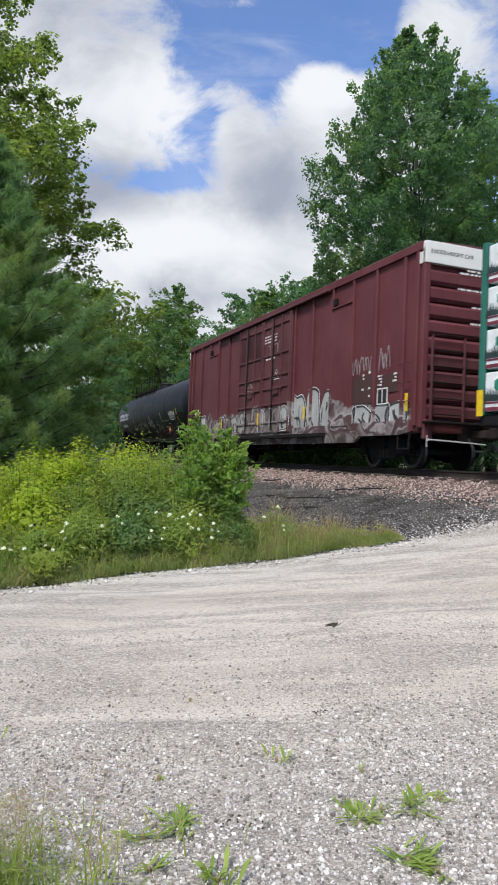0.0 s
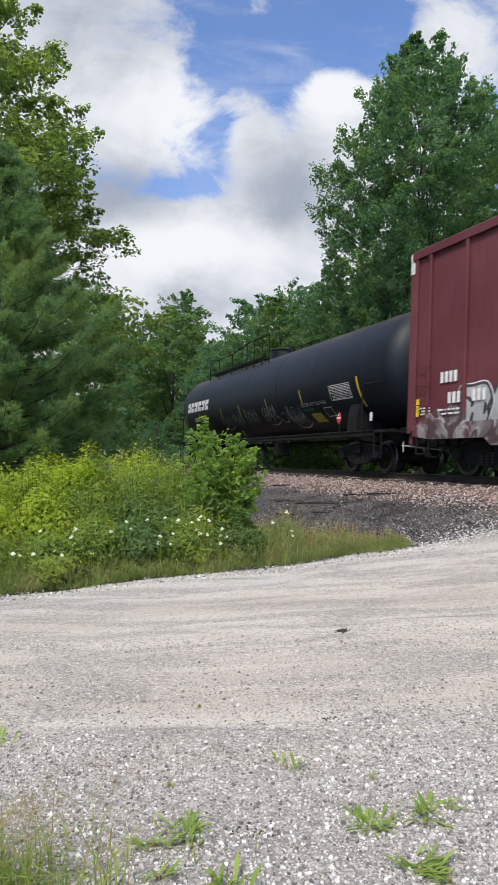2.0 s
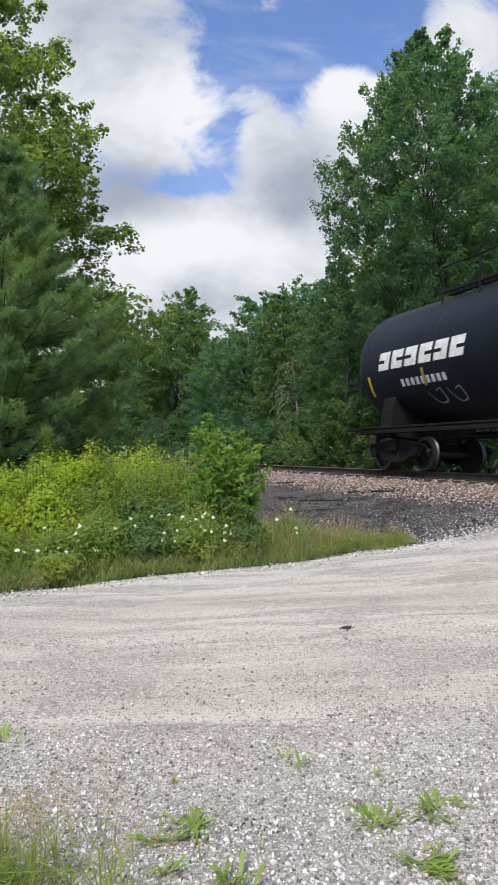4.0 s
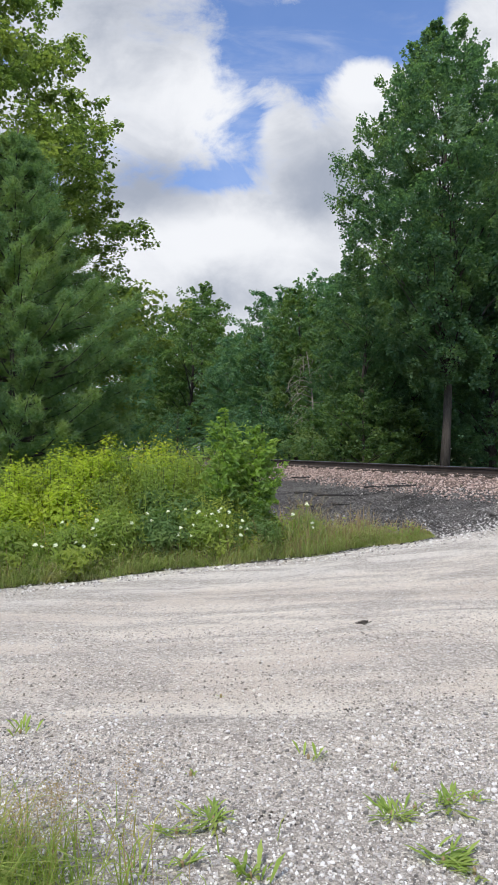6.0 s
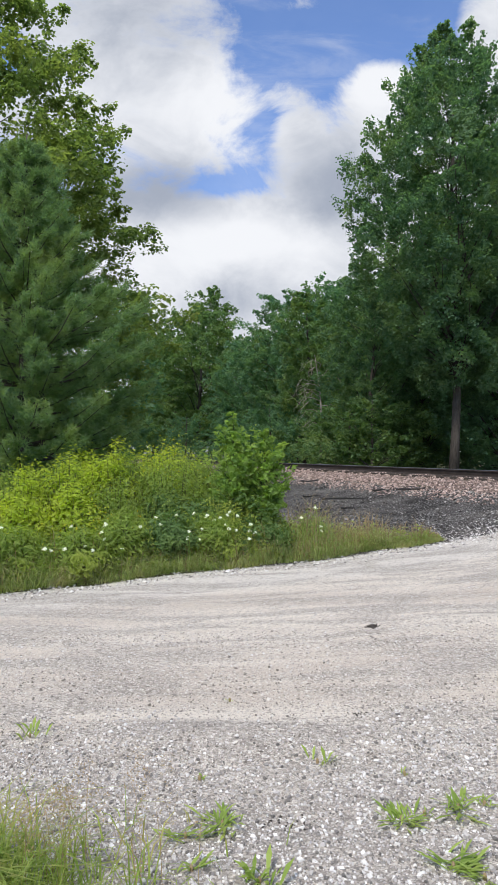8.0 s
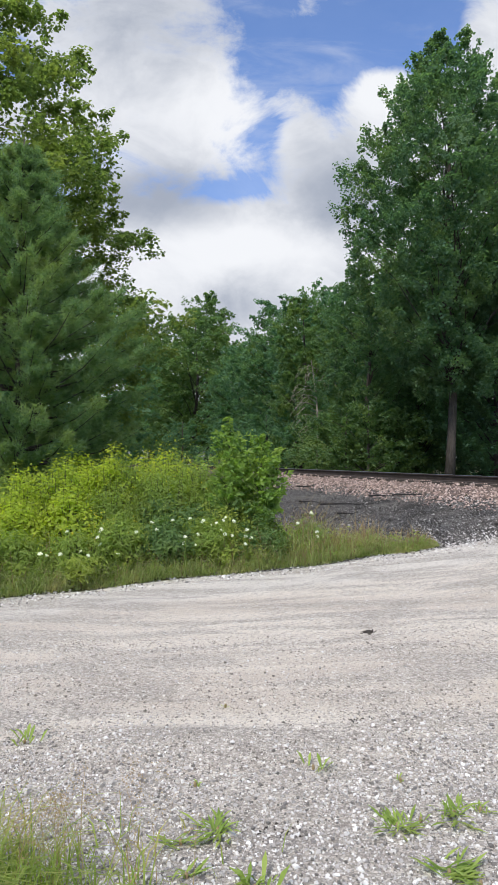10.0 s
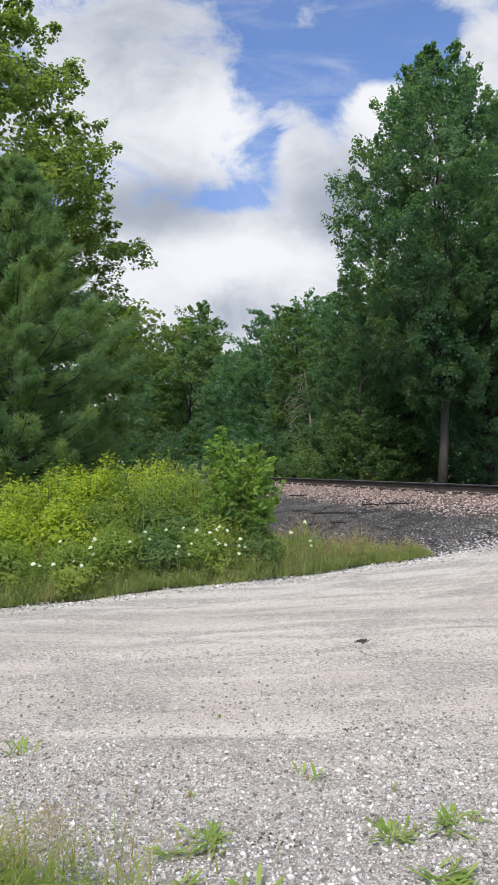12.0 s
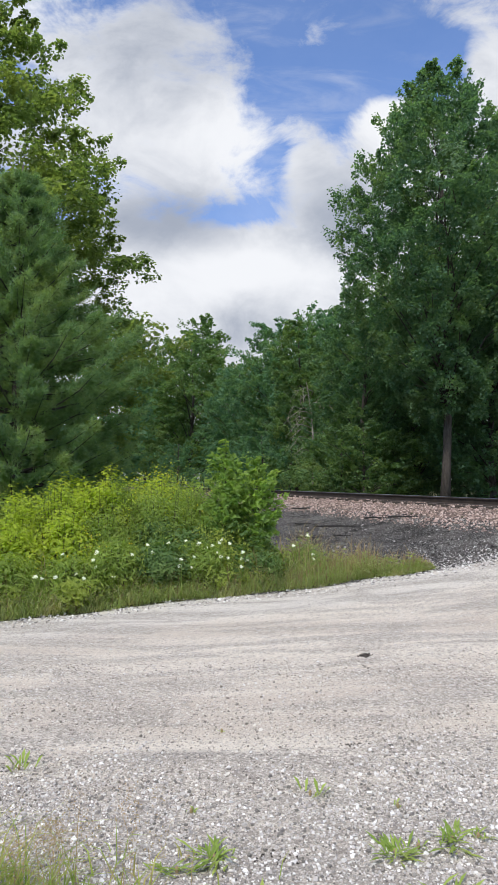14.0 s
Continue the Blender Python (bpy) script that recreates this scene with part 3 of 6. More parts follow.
MAT["spray_white"] = car_paint("white_spray_paint", (0.6, 0.6, 0.6), (0.72, 0.72, 0.72), (0.3, 0.28, 0.27), 1.0)
MAT["spray_dark"] = car_paint("dark_spray_paint", (0.03, 0.03, 0.033), (0.07, 0.065, 0.065), (0.12, 0.1, 0.1), 1.0)
MAT["spray_worn"] = car_paint("faded_spray_paint", (0.12, 0.085, 0.085), (0.26, 0.23, 0.23), (0.07, 0.03, 0.035), 1.8)
MAT["red_dot"] = plain("red_reflector", (0.5, 0.03, 0.03), 0.4)


def add_text(body, x, y, z, size, mat, parent, name="lettering", label="", rz=180.0):
    cu = bpy.data.curves.new(name, "FONT")
    cu.body, cu.size, cu.extrude = body, size, 0.002
    tmp = bpy.data.objects.new(name, cu)
    scene.collection.objects.link(tmp)
    bpy.context.view_layer.update()
    me = bpy.data.meshes.new_from_object(tmp.evaluated_get(bpy.context.evaluated_depsgraph_get()))
    bpy.data.objects.remove(tmp)
    me.materials.clear()
    me.materials.append(mat)
    ob = new(name, me)
    ob.parent = parent
    ob.matrix_basis = pose(x, y, z, 90, 0, rz)
    if label:
        ob["label"] = label
    return ob


def bars(bm, x, z, w, h, rows, y, rng, gap=0.45, face="Y"):
    """Rows of short plain bars in place of small writing, in a field w by h."""
    rh = h / rows
    for r in range(rows):
        a = 0.0
        while a < w * (0.7 + 0.3 * rng.random()):
            ln = rh * rng.uniform(0.6, 2.2)
            if a + ln > w:
                break
            c, cz = x + a + ln / 2, z + h - rh * (r + 0.5)
            box(bm, (c, y, cz) if face == "Y" else (y, c, cz), (ln, 0.004, rh * (1 - gap)) if face == "Y" else (0.004, ln, rh * (1 - gap)))
            a += ln + rh * rng.uniform(0.25, 0.7)


def add_bogie(car, cx, key, wb=1.78):
    """A two-axle truck: side frames, bolster, springs, and two wheelsets that turn."""
    for side in (1, -1):
        bm = bmesh.new()
        prism(bm, [(cx - 1.22, 0.56), (cx - 1.14, 0.66), (cx - 0.55, 0.74), (cx, 0.78), (cx + 0.55, 0.74), (cx + 1.14, 0.66), (cx + 1.22, 0.56),
                   (cx + 1.1, 0.36), (cx + 0.75, 0.42), (cx + 0.5, 0.26), (cx, 0.2), (cx - 0.5, 0.26), (cx - 0.75, 0.42), (cx - 1.1, 0.36)],
              side * 0.98 - 0.06, side * 0.98 + 0.06)
        for k in (-1, 1):
            lathe(bm, [(-0.05, 0.14), (0.1, 0.14), (0.13, 0.1)], "Y", 14, (cx + k * wb / 2, side * 1.0 - (0.0 if side > 0 else 0.08), 0.46))
        part("side_frame", bm, MAT["steel_dark"], car)
        bm = bmesh.new()
        for k in (-0.17, 0, 0.17):
            for j in range(5):
                lathe(bm, [(-0.018, 0.07), (0.018, 0.07)], "Z", 10, (cx + k, side * 0.98, 0.3 + j * 0.062))
        part("spring", bm, MAT["rust"], car)
    bm = bmesh.new()
    box(bm, (cx, 0, 0.62), (0.4, 2.3, 0.26), 0.03)
    for k in (-0.5, 0.5):
        box(bm, (cx + k * 1.2, 0, 0.42), (0.1, 1.9, 0.12), 0.01)
    part("bolster", bm, MAT["steel_dark"], car)
    for k in (-1, 1):
        ws = new("wheelset")
        ws.parent = car
        ws.location = (cx + k * wb / 2, 0, 0.42)
        bm = bmesh.new()
        lathe(bm, [(-1.08, 0.07), (-0.6, 0.085), (0.6, 0.085), (1.08, 0.07)], "Y", 12)
        part("axle", bm, MAT["wheel"], ws)
        for side in (1, -1):
            bm = bmesh.new()
            y0 = side * 0.72
            lathe(bm, [(y0 - side * 0.07, 0.40), (y0 - side * 0.07, 0.445), (y0 - side * 0.03, 0.42), (y0 + side * 0.065, 0.412), (y0 + side * 0.065, 0.34),
                       (y0 + side * 0.01, 0.31), (y0 - side * 0.02, 0.16), (y0 + side * 0.05, 0.13), (y0 + side * 0.06, 0.08)], "Y", 36)
            for f in bm.faces:
                c = f.calc_center_median()
                f.material_index = 1 if abs(c.y) > 0.66 and math.hypot(c.x, c.z) > 0.365 else 0
            ob = part("wheel", bm, MAT["wheel"], ws, "steel wheel with a bright worn tread")
            ob.data.materials.append(MAT["tread"])
            bm = bmesh.new()
            for a in range(4):
                ang = a * math.pi / 2 + 0.4
                box(bm, (0.2 * math.cos(ang), y0 + side * 0.03, 0.2 * math.sin(ang)), (0.07, 0.03, 0.07), 0.008)
            part("bolt", bm, MAT["rust"], ws)
        key.append(ws)


def add_coupler(car, x, d):
    bm = bmesh.new()
    box(bm, (x + d * 0.35, 0, 0.84), (0.8, 0.16, 0.18), 0.02)
    box(bm, (x + d * 0.82, 0.03, 0.84), (0.3, 0.3, 0.28), 0.05)
    box(bm, (x - d * 0.15, 0, 0.86), (0.35, 0.5, 0.42), 0.03)
    part("coupler", bm, MAT["rust"], car)
    bm = bmesh.new()
    tube(bm, [(x + d * 0.1, 0.25, 0.75), (x + d * 0.35, 0.28, 0.45), (x + d * 0.7, 0.25, 0.42), (x + d * 0.95, 0.2, 0.62)], 0.028, 8)
    part("air_hose", bm, MAT["letter_black"], car)


def tag_stroke(rng, x, z, w, h, n=6):
    """One looping spray-can stroke inside a field."""
    pts = [(x + w * (i / (n - 1)) + rng.uniform(-0.1, 0.1) * w, z + (h * (0.1 + 0.8 * ((i % 2) ^ (rng.random() < 0.2))) + rng.uniform(-0.15, 0.15) * h)) for i in range(n)]
    return bez(pts, 7)


TURNING = []


def spray_letters(car, rng, xa, xb, z0, h, n, y, bold=True):
    """A row of fat sprayed letter shapes: pale worn fill, dark outline and inner strokes, a thin white halo."""
    w = (xb - xa) / n
    for j in range(n):
        cx, cz = xa + (j + 0.5) * w, z0 + h / 2
        tilt = rng.uniform(-0.25, 0.25)

        def at(u, v):
            return (cx + w * 0.56 * u + tilt * h * 0.4 * v, cz + h * 0.5 * v)
        ring = []
        for i in range(9):
            a = 2 * math.pi * i / 9 + rng.uniform(-0.2, 0.2)
            c, q = math.cos(a), math.sin(a)
            k = rng.uniform(0.8, 1.12) / max(abs(c), abs(q)) ** 0.6
            ring.append(at(c * k, min(1.1, max(-1.0, q * k))))
        loop = bez(ring + ring[:1], 5)
        bm = bmesh.new()
        hub = bm.verts.new((cx, y, cz))
        rim = [bm.verts.new((p.x, y, p.y)) for p in loop[:-1]]
        for p, q in zip(rim, rim[1:] + rim[:1]):
            bm.faces.new((hub, p, q))
        fill = part("graffiti", bm, MAT["spray_pale" if bold or j % 3 == 0 else "spray_worn"], car, "pale weathered sprayed letter")
        bm = bmesh.new()
        ribbon(bm, loop, 0.075 if bold else 0.05, y + 0.003, False)
        for i in range(3):
            u, v = rng.uniform(-0.5, 0.4), rng.uniform(-0.8, 0.3)
            ribbon(bm, bez([at(u, v), at(u + rng.uniform(-0.3, 0.5), v + rng.uniform(0.1, 0.4)), at(u + rng.uniform(-0.1, 0.6), v + rng.uniform(0.3, 0.9))], 5), rng.uniform(0.05, 0.1), y + 0.003)
        part("outline", bm, MAT["spray_dark"], fill, "dark sprayed outline")["kind"] = "stuff"
        if bold or rng.random() < 0.4:
            bm = bmesh.new()
            ribbon(bm, [Vector((cx + (p.x - cx) * 1.09, cz + (p.y - cz) * 1.07)) for p in loop[rng.randrange(12):30 + rng.randrange(12)]], 0.03, y + 0.0045, True)
            part("halo", bm, MAT["spray_white"], fill, "thin white sprayed line")


def build_boxcar():
    rng = random.Random(5)
    L, W = 18.3, 1.5
    car = tagged(new("boxcar"), "weathered oxide-red steel boxcar with graffiti along its side", "boxcar", "freight train cars")
    x0, x1 = -L / 2, L / 2
    bm = bmesh.new()
    box(bm, (0, 0, 2.95), (L - 0.1, 2 * W - 0.06, 4.2))
    part("body", bm, MAT["box_red"], car)
    # side sheets with posts, upper chord, fishbelly sill
    for side in (1, -1):
        y = side * W
        for px in (0.14, 0.66, 1.9, 3.06, 4.2, 5.45, 6.7, 11.6, 12.85, 14.1, 15.24, 16.4, 17.64, 18.16):
            bm = bmesh.new()
            wide = 0.09 if 0.5 < px < 18 else 0.12
            box(bm, (x0 + px, y + side * 0.005, 2.98), (wide, 0.075, 4.02), 0.012)
            part("side_post", bm, MAT["box_red"], car)
        bm = bmesh.new()
        prism(bm, [(y * 0.97, 4.98), (y * 1.035, 4.98), (y * 1.04, 5.15), (y * 1.02, 5.18), (y * 0.97, 5.19)], x0, x1, "X")
        part("roof_rail", bm, MAT["box_red"], car)
        bm = bmesh.new()
        prism(bm, [(x0 + 0.15, 1.12), (x0 + 0.15, 0.86), (x0 + 0.75, 0.78), (x0 + 2.55, 0.78), (x0 + 2.75, 0.62), (x1 - 2.75, 0.62), (x1 - 2.55, 0.78), (x1 - 0.75, 0.78),
                   (x1 - 0.15, 0.86), (x1 - 0.15, 1.12)], y - side * 0.05, y + side * 0.03)
        part("side_sill", bm, MAT["box_red"], car)
        # raised blanked-off panels near both ends, each with a small vent
        for px in (3.63, L - 3.63):
            bm = bmesh.new()
            box(bm, (x0 + px, y + side * 0.02, 2.72), (1.02, 0.07, 3.3), 0.012)
            box(bm, (x0 + px, y + side * 0.05, 4.39), (1.1, 0.09, 0.05), 0.008)
            part("blank_panel", bm, MAT["box_red"], car)
            bm = bmesh.new()
            box(bm, (x0 + px + 0.4, y + side * 0.03, 4.56), (0.16, 0.09, 0.2), 0.01)
            part("vent", bm, MAT["steel_dark"], car)
        # two plug doors with frames, ribs, rails and locking bars
        for dx in (7.98, 10.32):
            bm = bmesh.new()
            box(bm, (x0 + dx, y + side * 0.03, 2.95), (2.28, 0.08, 3.9), 0.015)
            door = part("door", bm, MAT["box_door"], car, "grimy sliding plug door")
            for rz in (1.35, 1.95, 2.5, 2.9, 3.62, 4.6):
                bm = bmesh.new()
                box(bm, (x0 + dx, y + side * 0.085, rz), (2.24, 0.05, 0.07), 0.012)
                part("rib", bm, MAT["box_door"], door)
            for rx in (-1.09, -0.42, 0.38, 1.09):
                bm = bmesh.new()
                box(bm, (x0 + dx + rx, y + side * 0.09, 2.95), (0.06, 0.06, 3.86), 0.012)
                part("rib", bm, MAT["box_door"], door)
            bm = bmesh.new()
            tube(bm, [(x0 + dx + 0.15, y + side * 0.14, 1.1), (x0 + dx + 0.15, y + side * 0.14, 4.8)], 0.022, 8)
            part("locking_bar", bm, MAT["steel_dark"], door)
            bm = bmesh.new()
            box(bm, (x0 + dx - 0.1, y + side * 0.13, 2.46), (1.0, 0.03, 0.045), 0.008)
            box(bm, (x0 + dx - 0.1, y + side * 0.12, 2.36), (0.42, 0.012, 0.15))
            part("handle", bm, MAT["box_red_dull"], door, "grimy red handle plate")
        for tz, th, mat in ((0.86, 0.1, "steel_dark"), (4.96, 0.07, "box_red_dull")):
            bm = bmesh.new()
            box(bm, (0, y + side * 0.1, tz), (9.6, 0.12, th), 0.01)
            part("door_track", bm, MAT[mat], car)
    # roof with cross ribs
    bm = bmesh.new()
    prism(bm, [(-W, 5.16), (W, 5.16), (W * 0.6, 5.24), (0, 5.27), (-W * 0.6, 5.24)], x0, x1, "X")
    for i in range(13):
        box(bm, (x0 + 0.8 + i * (L - 1.6) / 12, 0, 5.25), (0.07, 2.7, 0.05), 0.01)
    part("roof", bm, MAT["box_red_dull"], car)
    # corrugated ends
    for d, x in ((-1, x0), (1, x1)):
        for side in (1, -1):
            bm = bmesh.new()
            box(bm, (x + d * 0.04, side * (W - 0.07), 2.98), (0.14, 0.16, 4.1), 0.015)
            part("corner_post", bm, MAT["box_red"], car)
        for i in range(9):
            zc = 4.38 - i * 0.385
            bm = bmesh.new()
            h = 0.17
            prism(bm, [(x, zc - h), (x + d * 0.03, zc - h), (x + d * 0.09, zc - h * 0.55), (x + d * 0.1, zc + h * 0.6), (x + d * 0.03, zc + h), (x, zc + h)], -W + 0.16, W - 0.16)
            part("end_rib", bm, MAT["box_red"] if i < 5 else MAT["box_red_dull"], car)
        bm = bmesh.new()
        box(bm, (x + d * 0.07, 0, 4.92), (0.12, 2 * W + 0.02, 0.5), 0.012)
        part("end_band", bm, MAT["white_paint"], car, "white painted band across the end")
        add_text("EXCESS HEIGHT CAR", x + d * 0.135, 1.38 if d < 0 else -1.38, 4.9, 0.125, MAT["letter_black"], car, "lettering", "small black capitals on white", -90 if d < 0 else 90)
        bm = bmesh.new()
        for r, (zz, ln) in enumerate(((4.58, 0.9), (4.5, 1.1), (4.13, 1.3), (3.74, 0.7), (3.36, 0.9))):
            bars(bm, -0.35 if d < 0 else 0.35 - ln, zz, ln * 0.9, 0.07, 1, x + d * 0.128, rng, 0.4, "X")
        part("lettering", bm, MAT["letter"], car, "rows of small white marks")
        # cross-over platform, ladder and hand brake
        bm = bmesh.new()
        box(bm, (x + d * 0.25, 0, 1.06), (0.38, 2.9, 0.05), 0.01)
        part("end_platform", bm, MAT["steel_dark"], car)
        ladder = new("ladder")
        ladder.parent = car
        bm = bmesh.new()
        for yy in (0.42, 1.3):
            box(bm, (x + d * 0.2, yy, 2.05), (0.05, 0.05, 1.95), 0.006)
        part("ladder_rail", bm, MAT["box_red_dull"], ladder)
        for i in range(6):
            bm = bmesh.new()
            tube(bm, [(x + d * 0.2, 0.42, 1.25 + i * 0.36), (x + d * 0.2, 1.3, 1.25 + i * 0.36)], 0.014, 6)
            part("rung", bm, MAT["steel_dark"], ladder)
        bm = bmesh.new()
        lathe(bm, [(x + d * 0.2, 0.26), (x + d * 0.23, 0.28), (x + d * 0.26, 0.26)], "X", 24, (0, -0.55, 2.35))
        box(bm, (x + d * 0.16, -0.55, 2.35), (0.14, 0.2, 0.3), 0.02)
        part("brake_wheel", bm, MAT["box_red_dull"], car)
        bm = bmesh.new()
        tube(bm, [(x + d * 0.3, W - 0.05, 0.62), (x + d * 0.36, W - 0.06, 0.66), (x + d * 0.5, 0.4, 0.62), (x + d * 0.5, 0.0, 0.6)], 0.02, 8)
        tube(bm, [(x + d * 0.3, W - 0.05, 0.75), (x + d * 0.3, W - 0.05, 0.5)], 0.015, 6)
        part("uncoupling_lever", bm, MAT["spray_pale"], car, "pale bent steel lever")
        bm = bmesh.new()
        box(bm, (x + d * 0.08, W - 0.2, 0.9), (0.1, 0.25, 0.45), 0.02)
        part("steel_bracket", bm, MAT["box_red_dull"], car)
        # corner steps, grab irons on the side
        for side in (1, -1):
            bm = bmesh.new()
            for xx in (0.3, 0.75):
                tube(bm, [(x - d * xx, side * W, 0.85), (x - d * xx, side * (W + 0.02), 0.45)], 0.018, 6)
            tube(bm, [(x - d * 0.3, side * (W + 0.02), 0.45), (x - d * 0.75, side * (W + 0.02), 0.45)], 0.018, 6)
            part("corner_step", bm, MAT["steel_dark"], car)
            for zz in (1.55, 2.0, 2.45):
                bm = bmesh.new()
                tube(bm, [(x - d * 0.28, side * (W + 0.02), zz), (x - d * 0.28, side * (W + 0.09), zz), (x - d * 0.74, side * (W + 0.09), zz), (x - d * 0.74, side * (W + 0.02), zz)], 0.011, 6)
                part("grab_iron", bm, MAT["box_red_dull"], car)
            bm = bmesh.new()
            box(bm, (x - d * 0.03, side * (W + 0.014), 4.8), (0.12, 0.03, 0.26))
            part("corner_patch", bm, MAT["white_paint"], car, "white paint patch at the upper corner")
        add_coupler(car, x + d * 0.1, d)
    # reflectors
    yf = W + 0.048
    for px, pz, h in ((0.4, 1.53, 0.42), (5.8, 1.55, 0.4), (9.35, 1.5, 0.42), (13.4, 1.5, 0.4), (17.95, 1.5, 0.4)):
        bm = bmesh.new()
        box(bm, (x0 + px, yf + (0.07 if 7 < px < 12 else 0), pz), (0.11, 0.006, h))
        part("reflector", bm, MAT["yellow"], car, "yellow reflective strip")
    # painted patches and small marks on the sheet
    bm = bmesh.new()
    box(bm, (x0 + 2.55, W - 0.012, 1.98), (1.08, 0.012, 0.72))
    box(bm, (x0 + 1.4, W - 0.012, 2.05), (1.0, 0.012, 0.45))
    part("paint_patch", bm, MAT["brown_patch"], car, "brown touch-up paint")
    bm = bmesh.new()
    box(bm, (x0 + 10.32, W + 0.066, 4.1), (1.9, 0.008, 0.86))
    part("paint_patch", bm, MAT["brown_patch"], car, "dark painted-out panel on the door")
    bm = bmesh.new()
    bars(bm, x0 + 2.1, 1.75, 0.12, 0.7, 7, W, rng)
    bars(bm, x0 + 2.4, 1.85, 0.12, 0.55, 6, W, rng)
    bars(bm, x0 + 1.55, 2.0, 0.25, 0.3, 4, W, rng)
    bars(bm, x0 + 0.9, 2.05, 0.2, 0.25, 3, W, rng)
    for a, zz, many in ((x1 - 1.6, 2.12, 4), (x1 - 1.72, 1.66, 3), (x1 - 2.5, 1.66, 3)):
        for i in range(many):
            box(bm, (a + i * 0.15, W + 0.004, zz), (0.1, 0.006, 0.24))
    bars(bm, x1 - 0.75, 1.32, 0.4, 0.2, 3, W, rng)
    bars(bm, x1 - 1.75, 1.28, 0.8, 0.18, 2, W, rng, 0.6)
    bars(bm, x0 + 8.0, 4.05, 1.3, 0.3, 3, W + 0.075, rng, 0.6)
    bars(bm, x0 + 8.1, 3.45, 0.9, 0.14, 1, W + 0.075, rng, 0.6)
    bars(bm, x0 + 7.7, 2.75, 0.8, 0.14, 2, W + 0.075, rng, 0.6)
    part("lettering", bm, MAT["letter"], car, "small white stencilled marks")
    bm = bmesh.new()
    for a in range(24):
        t0, t1 = 2 * math.pi * a / 24, 2 * math.pi * (a + 1) / 24
        for cx, cz, r0, r1 in ((x1 - 3.7, 1.98, 0.15, 0.19), (x0 + 7.95, 3.02, 0.06, 0.085)):
            yy = W + (0.052 if cx > 0 else 0.075)
            v = [bm.verts.new((cx + r * math.cos(t), yy, cz + r * math.sin(t))) for r, t in ((r0, t0), (r1, t0), (r1, t1), (r0, t1))]
            bm.faces.new(v)
    part("round_mark", bm, MAT["letter"], car, "white ring mark")
    bm = bmesh.new()
    for cx in (1.42, 1.62):
        box(bm, (x0 + cx, W - 0.008, 1.75), (0.17, 0.01, 0.32))
    sq = part("stencil_panel", bm, MAT["letter_black"], car, "black stencil panel with a white outline")
    bm = bmesh.new()
    for a, b, w, h in ((1.52, 1.94, 0.46, 0.03), (1.52, 1.56, 0.46, 0.03), (1.3, 1.75, 0.03, 0.4), (1.74, 1.75, 0.03, 0.4), (1.52, 1.75, 0.025, 0.36)):
        box(bm, (x0 + a, W - 0.004, b), (w, 0.012, h))
    part("outline", bm, MAT["letter"], sq)
    # faint scrawls on the doors and over the brown patch
    for fx, fz, fw, fh, many, lift in ((x0 + 7.75, 3.62, 0.9, 0.4, 5, 0.078), (x0 + 9.95, 2.65, 0.75, 0.3, 4, 0.078), (x0 + 10.1, 2.35, 0.45, 0.26, 2, 0.078), (x0 + 2.1, 2.4, 0.9, 0.42, 5, 0.002), (x0 + 1.2, 2.35, 0.5, 0.55, 3, 0.002)):
        bm = bmesh.new()
        for i in range(many):
            ribbon(bm, tag_stroke(rng, fx + fw * i / many, fz, fw / many * 1.1, fh, 4), 0.022, W + lift, False)
        part("scrawl", bm, MAT["spray_pale"], car, "faint pale sprayed scrawl")["kind"] = "stuff"
    # sprayed letters: a run on each side of the doors, a smaller one over them
    spray_letters(car, rng, x0 + 0.5, x0 + 2.9, 0.84, 0.72, 3, W - 0.026)
    spray_letters(car, rng, x0 + 3.0, x0 + 6.75, 0.68, 1.5, 4, W - 0.026)
    spray_letters(car, rng, x0 + 6.95, x0 + 11.4, 1.0, 0.8, 7, W + 0.073, False)
    spray_letters(car, rng, x0 + 11.7, x0 + 14.7, 0.8, 0.95, 4, W - 0.026, False)
    spray_letters(car, rng, x0 + 14.7, x0 + 16.5, 0.84, 1.1, 2, W - 0.026)
    # underframe
    bm = bmesh.new()
    box(bm, (0, 0, 0.86), (L - 0.6, 0.75, 0.36), 0.02)
    for i in range(12):
        box(bm, (x0 + 1.2 + i * 1.46, 0, 0.95), (0.14, 2.8, 0.2), 0.01)
    part("underframe", bm, MAT["steel_dark"], car)
    bm = bmesh.new()
    lathe(bm, [(-0.45, 0.05), (-0.4, 0.2), (0.4, 0.2), (0.45, 0.05)], "X", 16, (1.2, 0.7, 0.6))
    box(bm, (-1.2, 0.8, 0.6), (0.5, 0.35, 0.35), 0.03)
    tube(bm, [(-4.5, 0.5, 0.55), (0, 0.55, 0.5), (4.5, 0.5, 0.55)], 0.025, 6)
    part("brake_gear", bm, MAT["steel_dark"], car)
    for cx in (x0 + 2.1, x1 - 2.1):
        add_bogie(car, cx, TURNING)
    return car


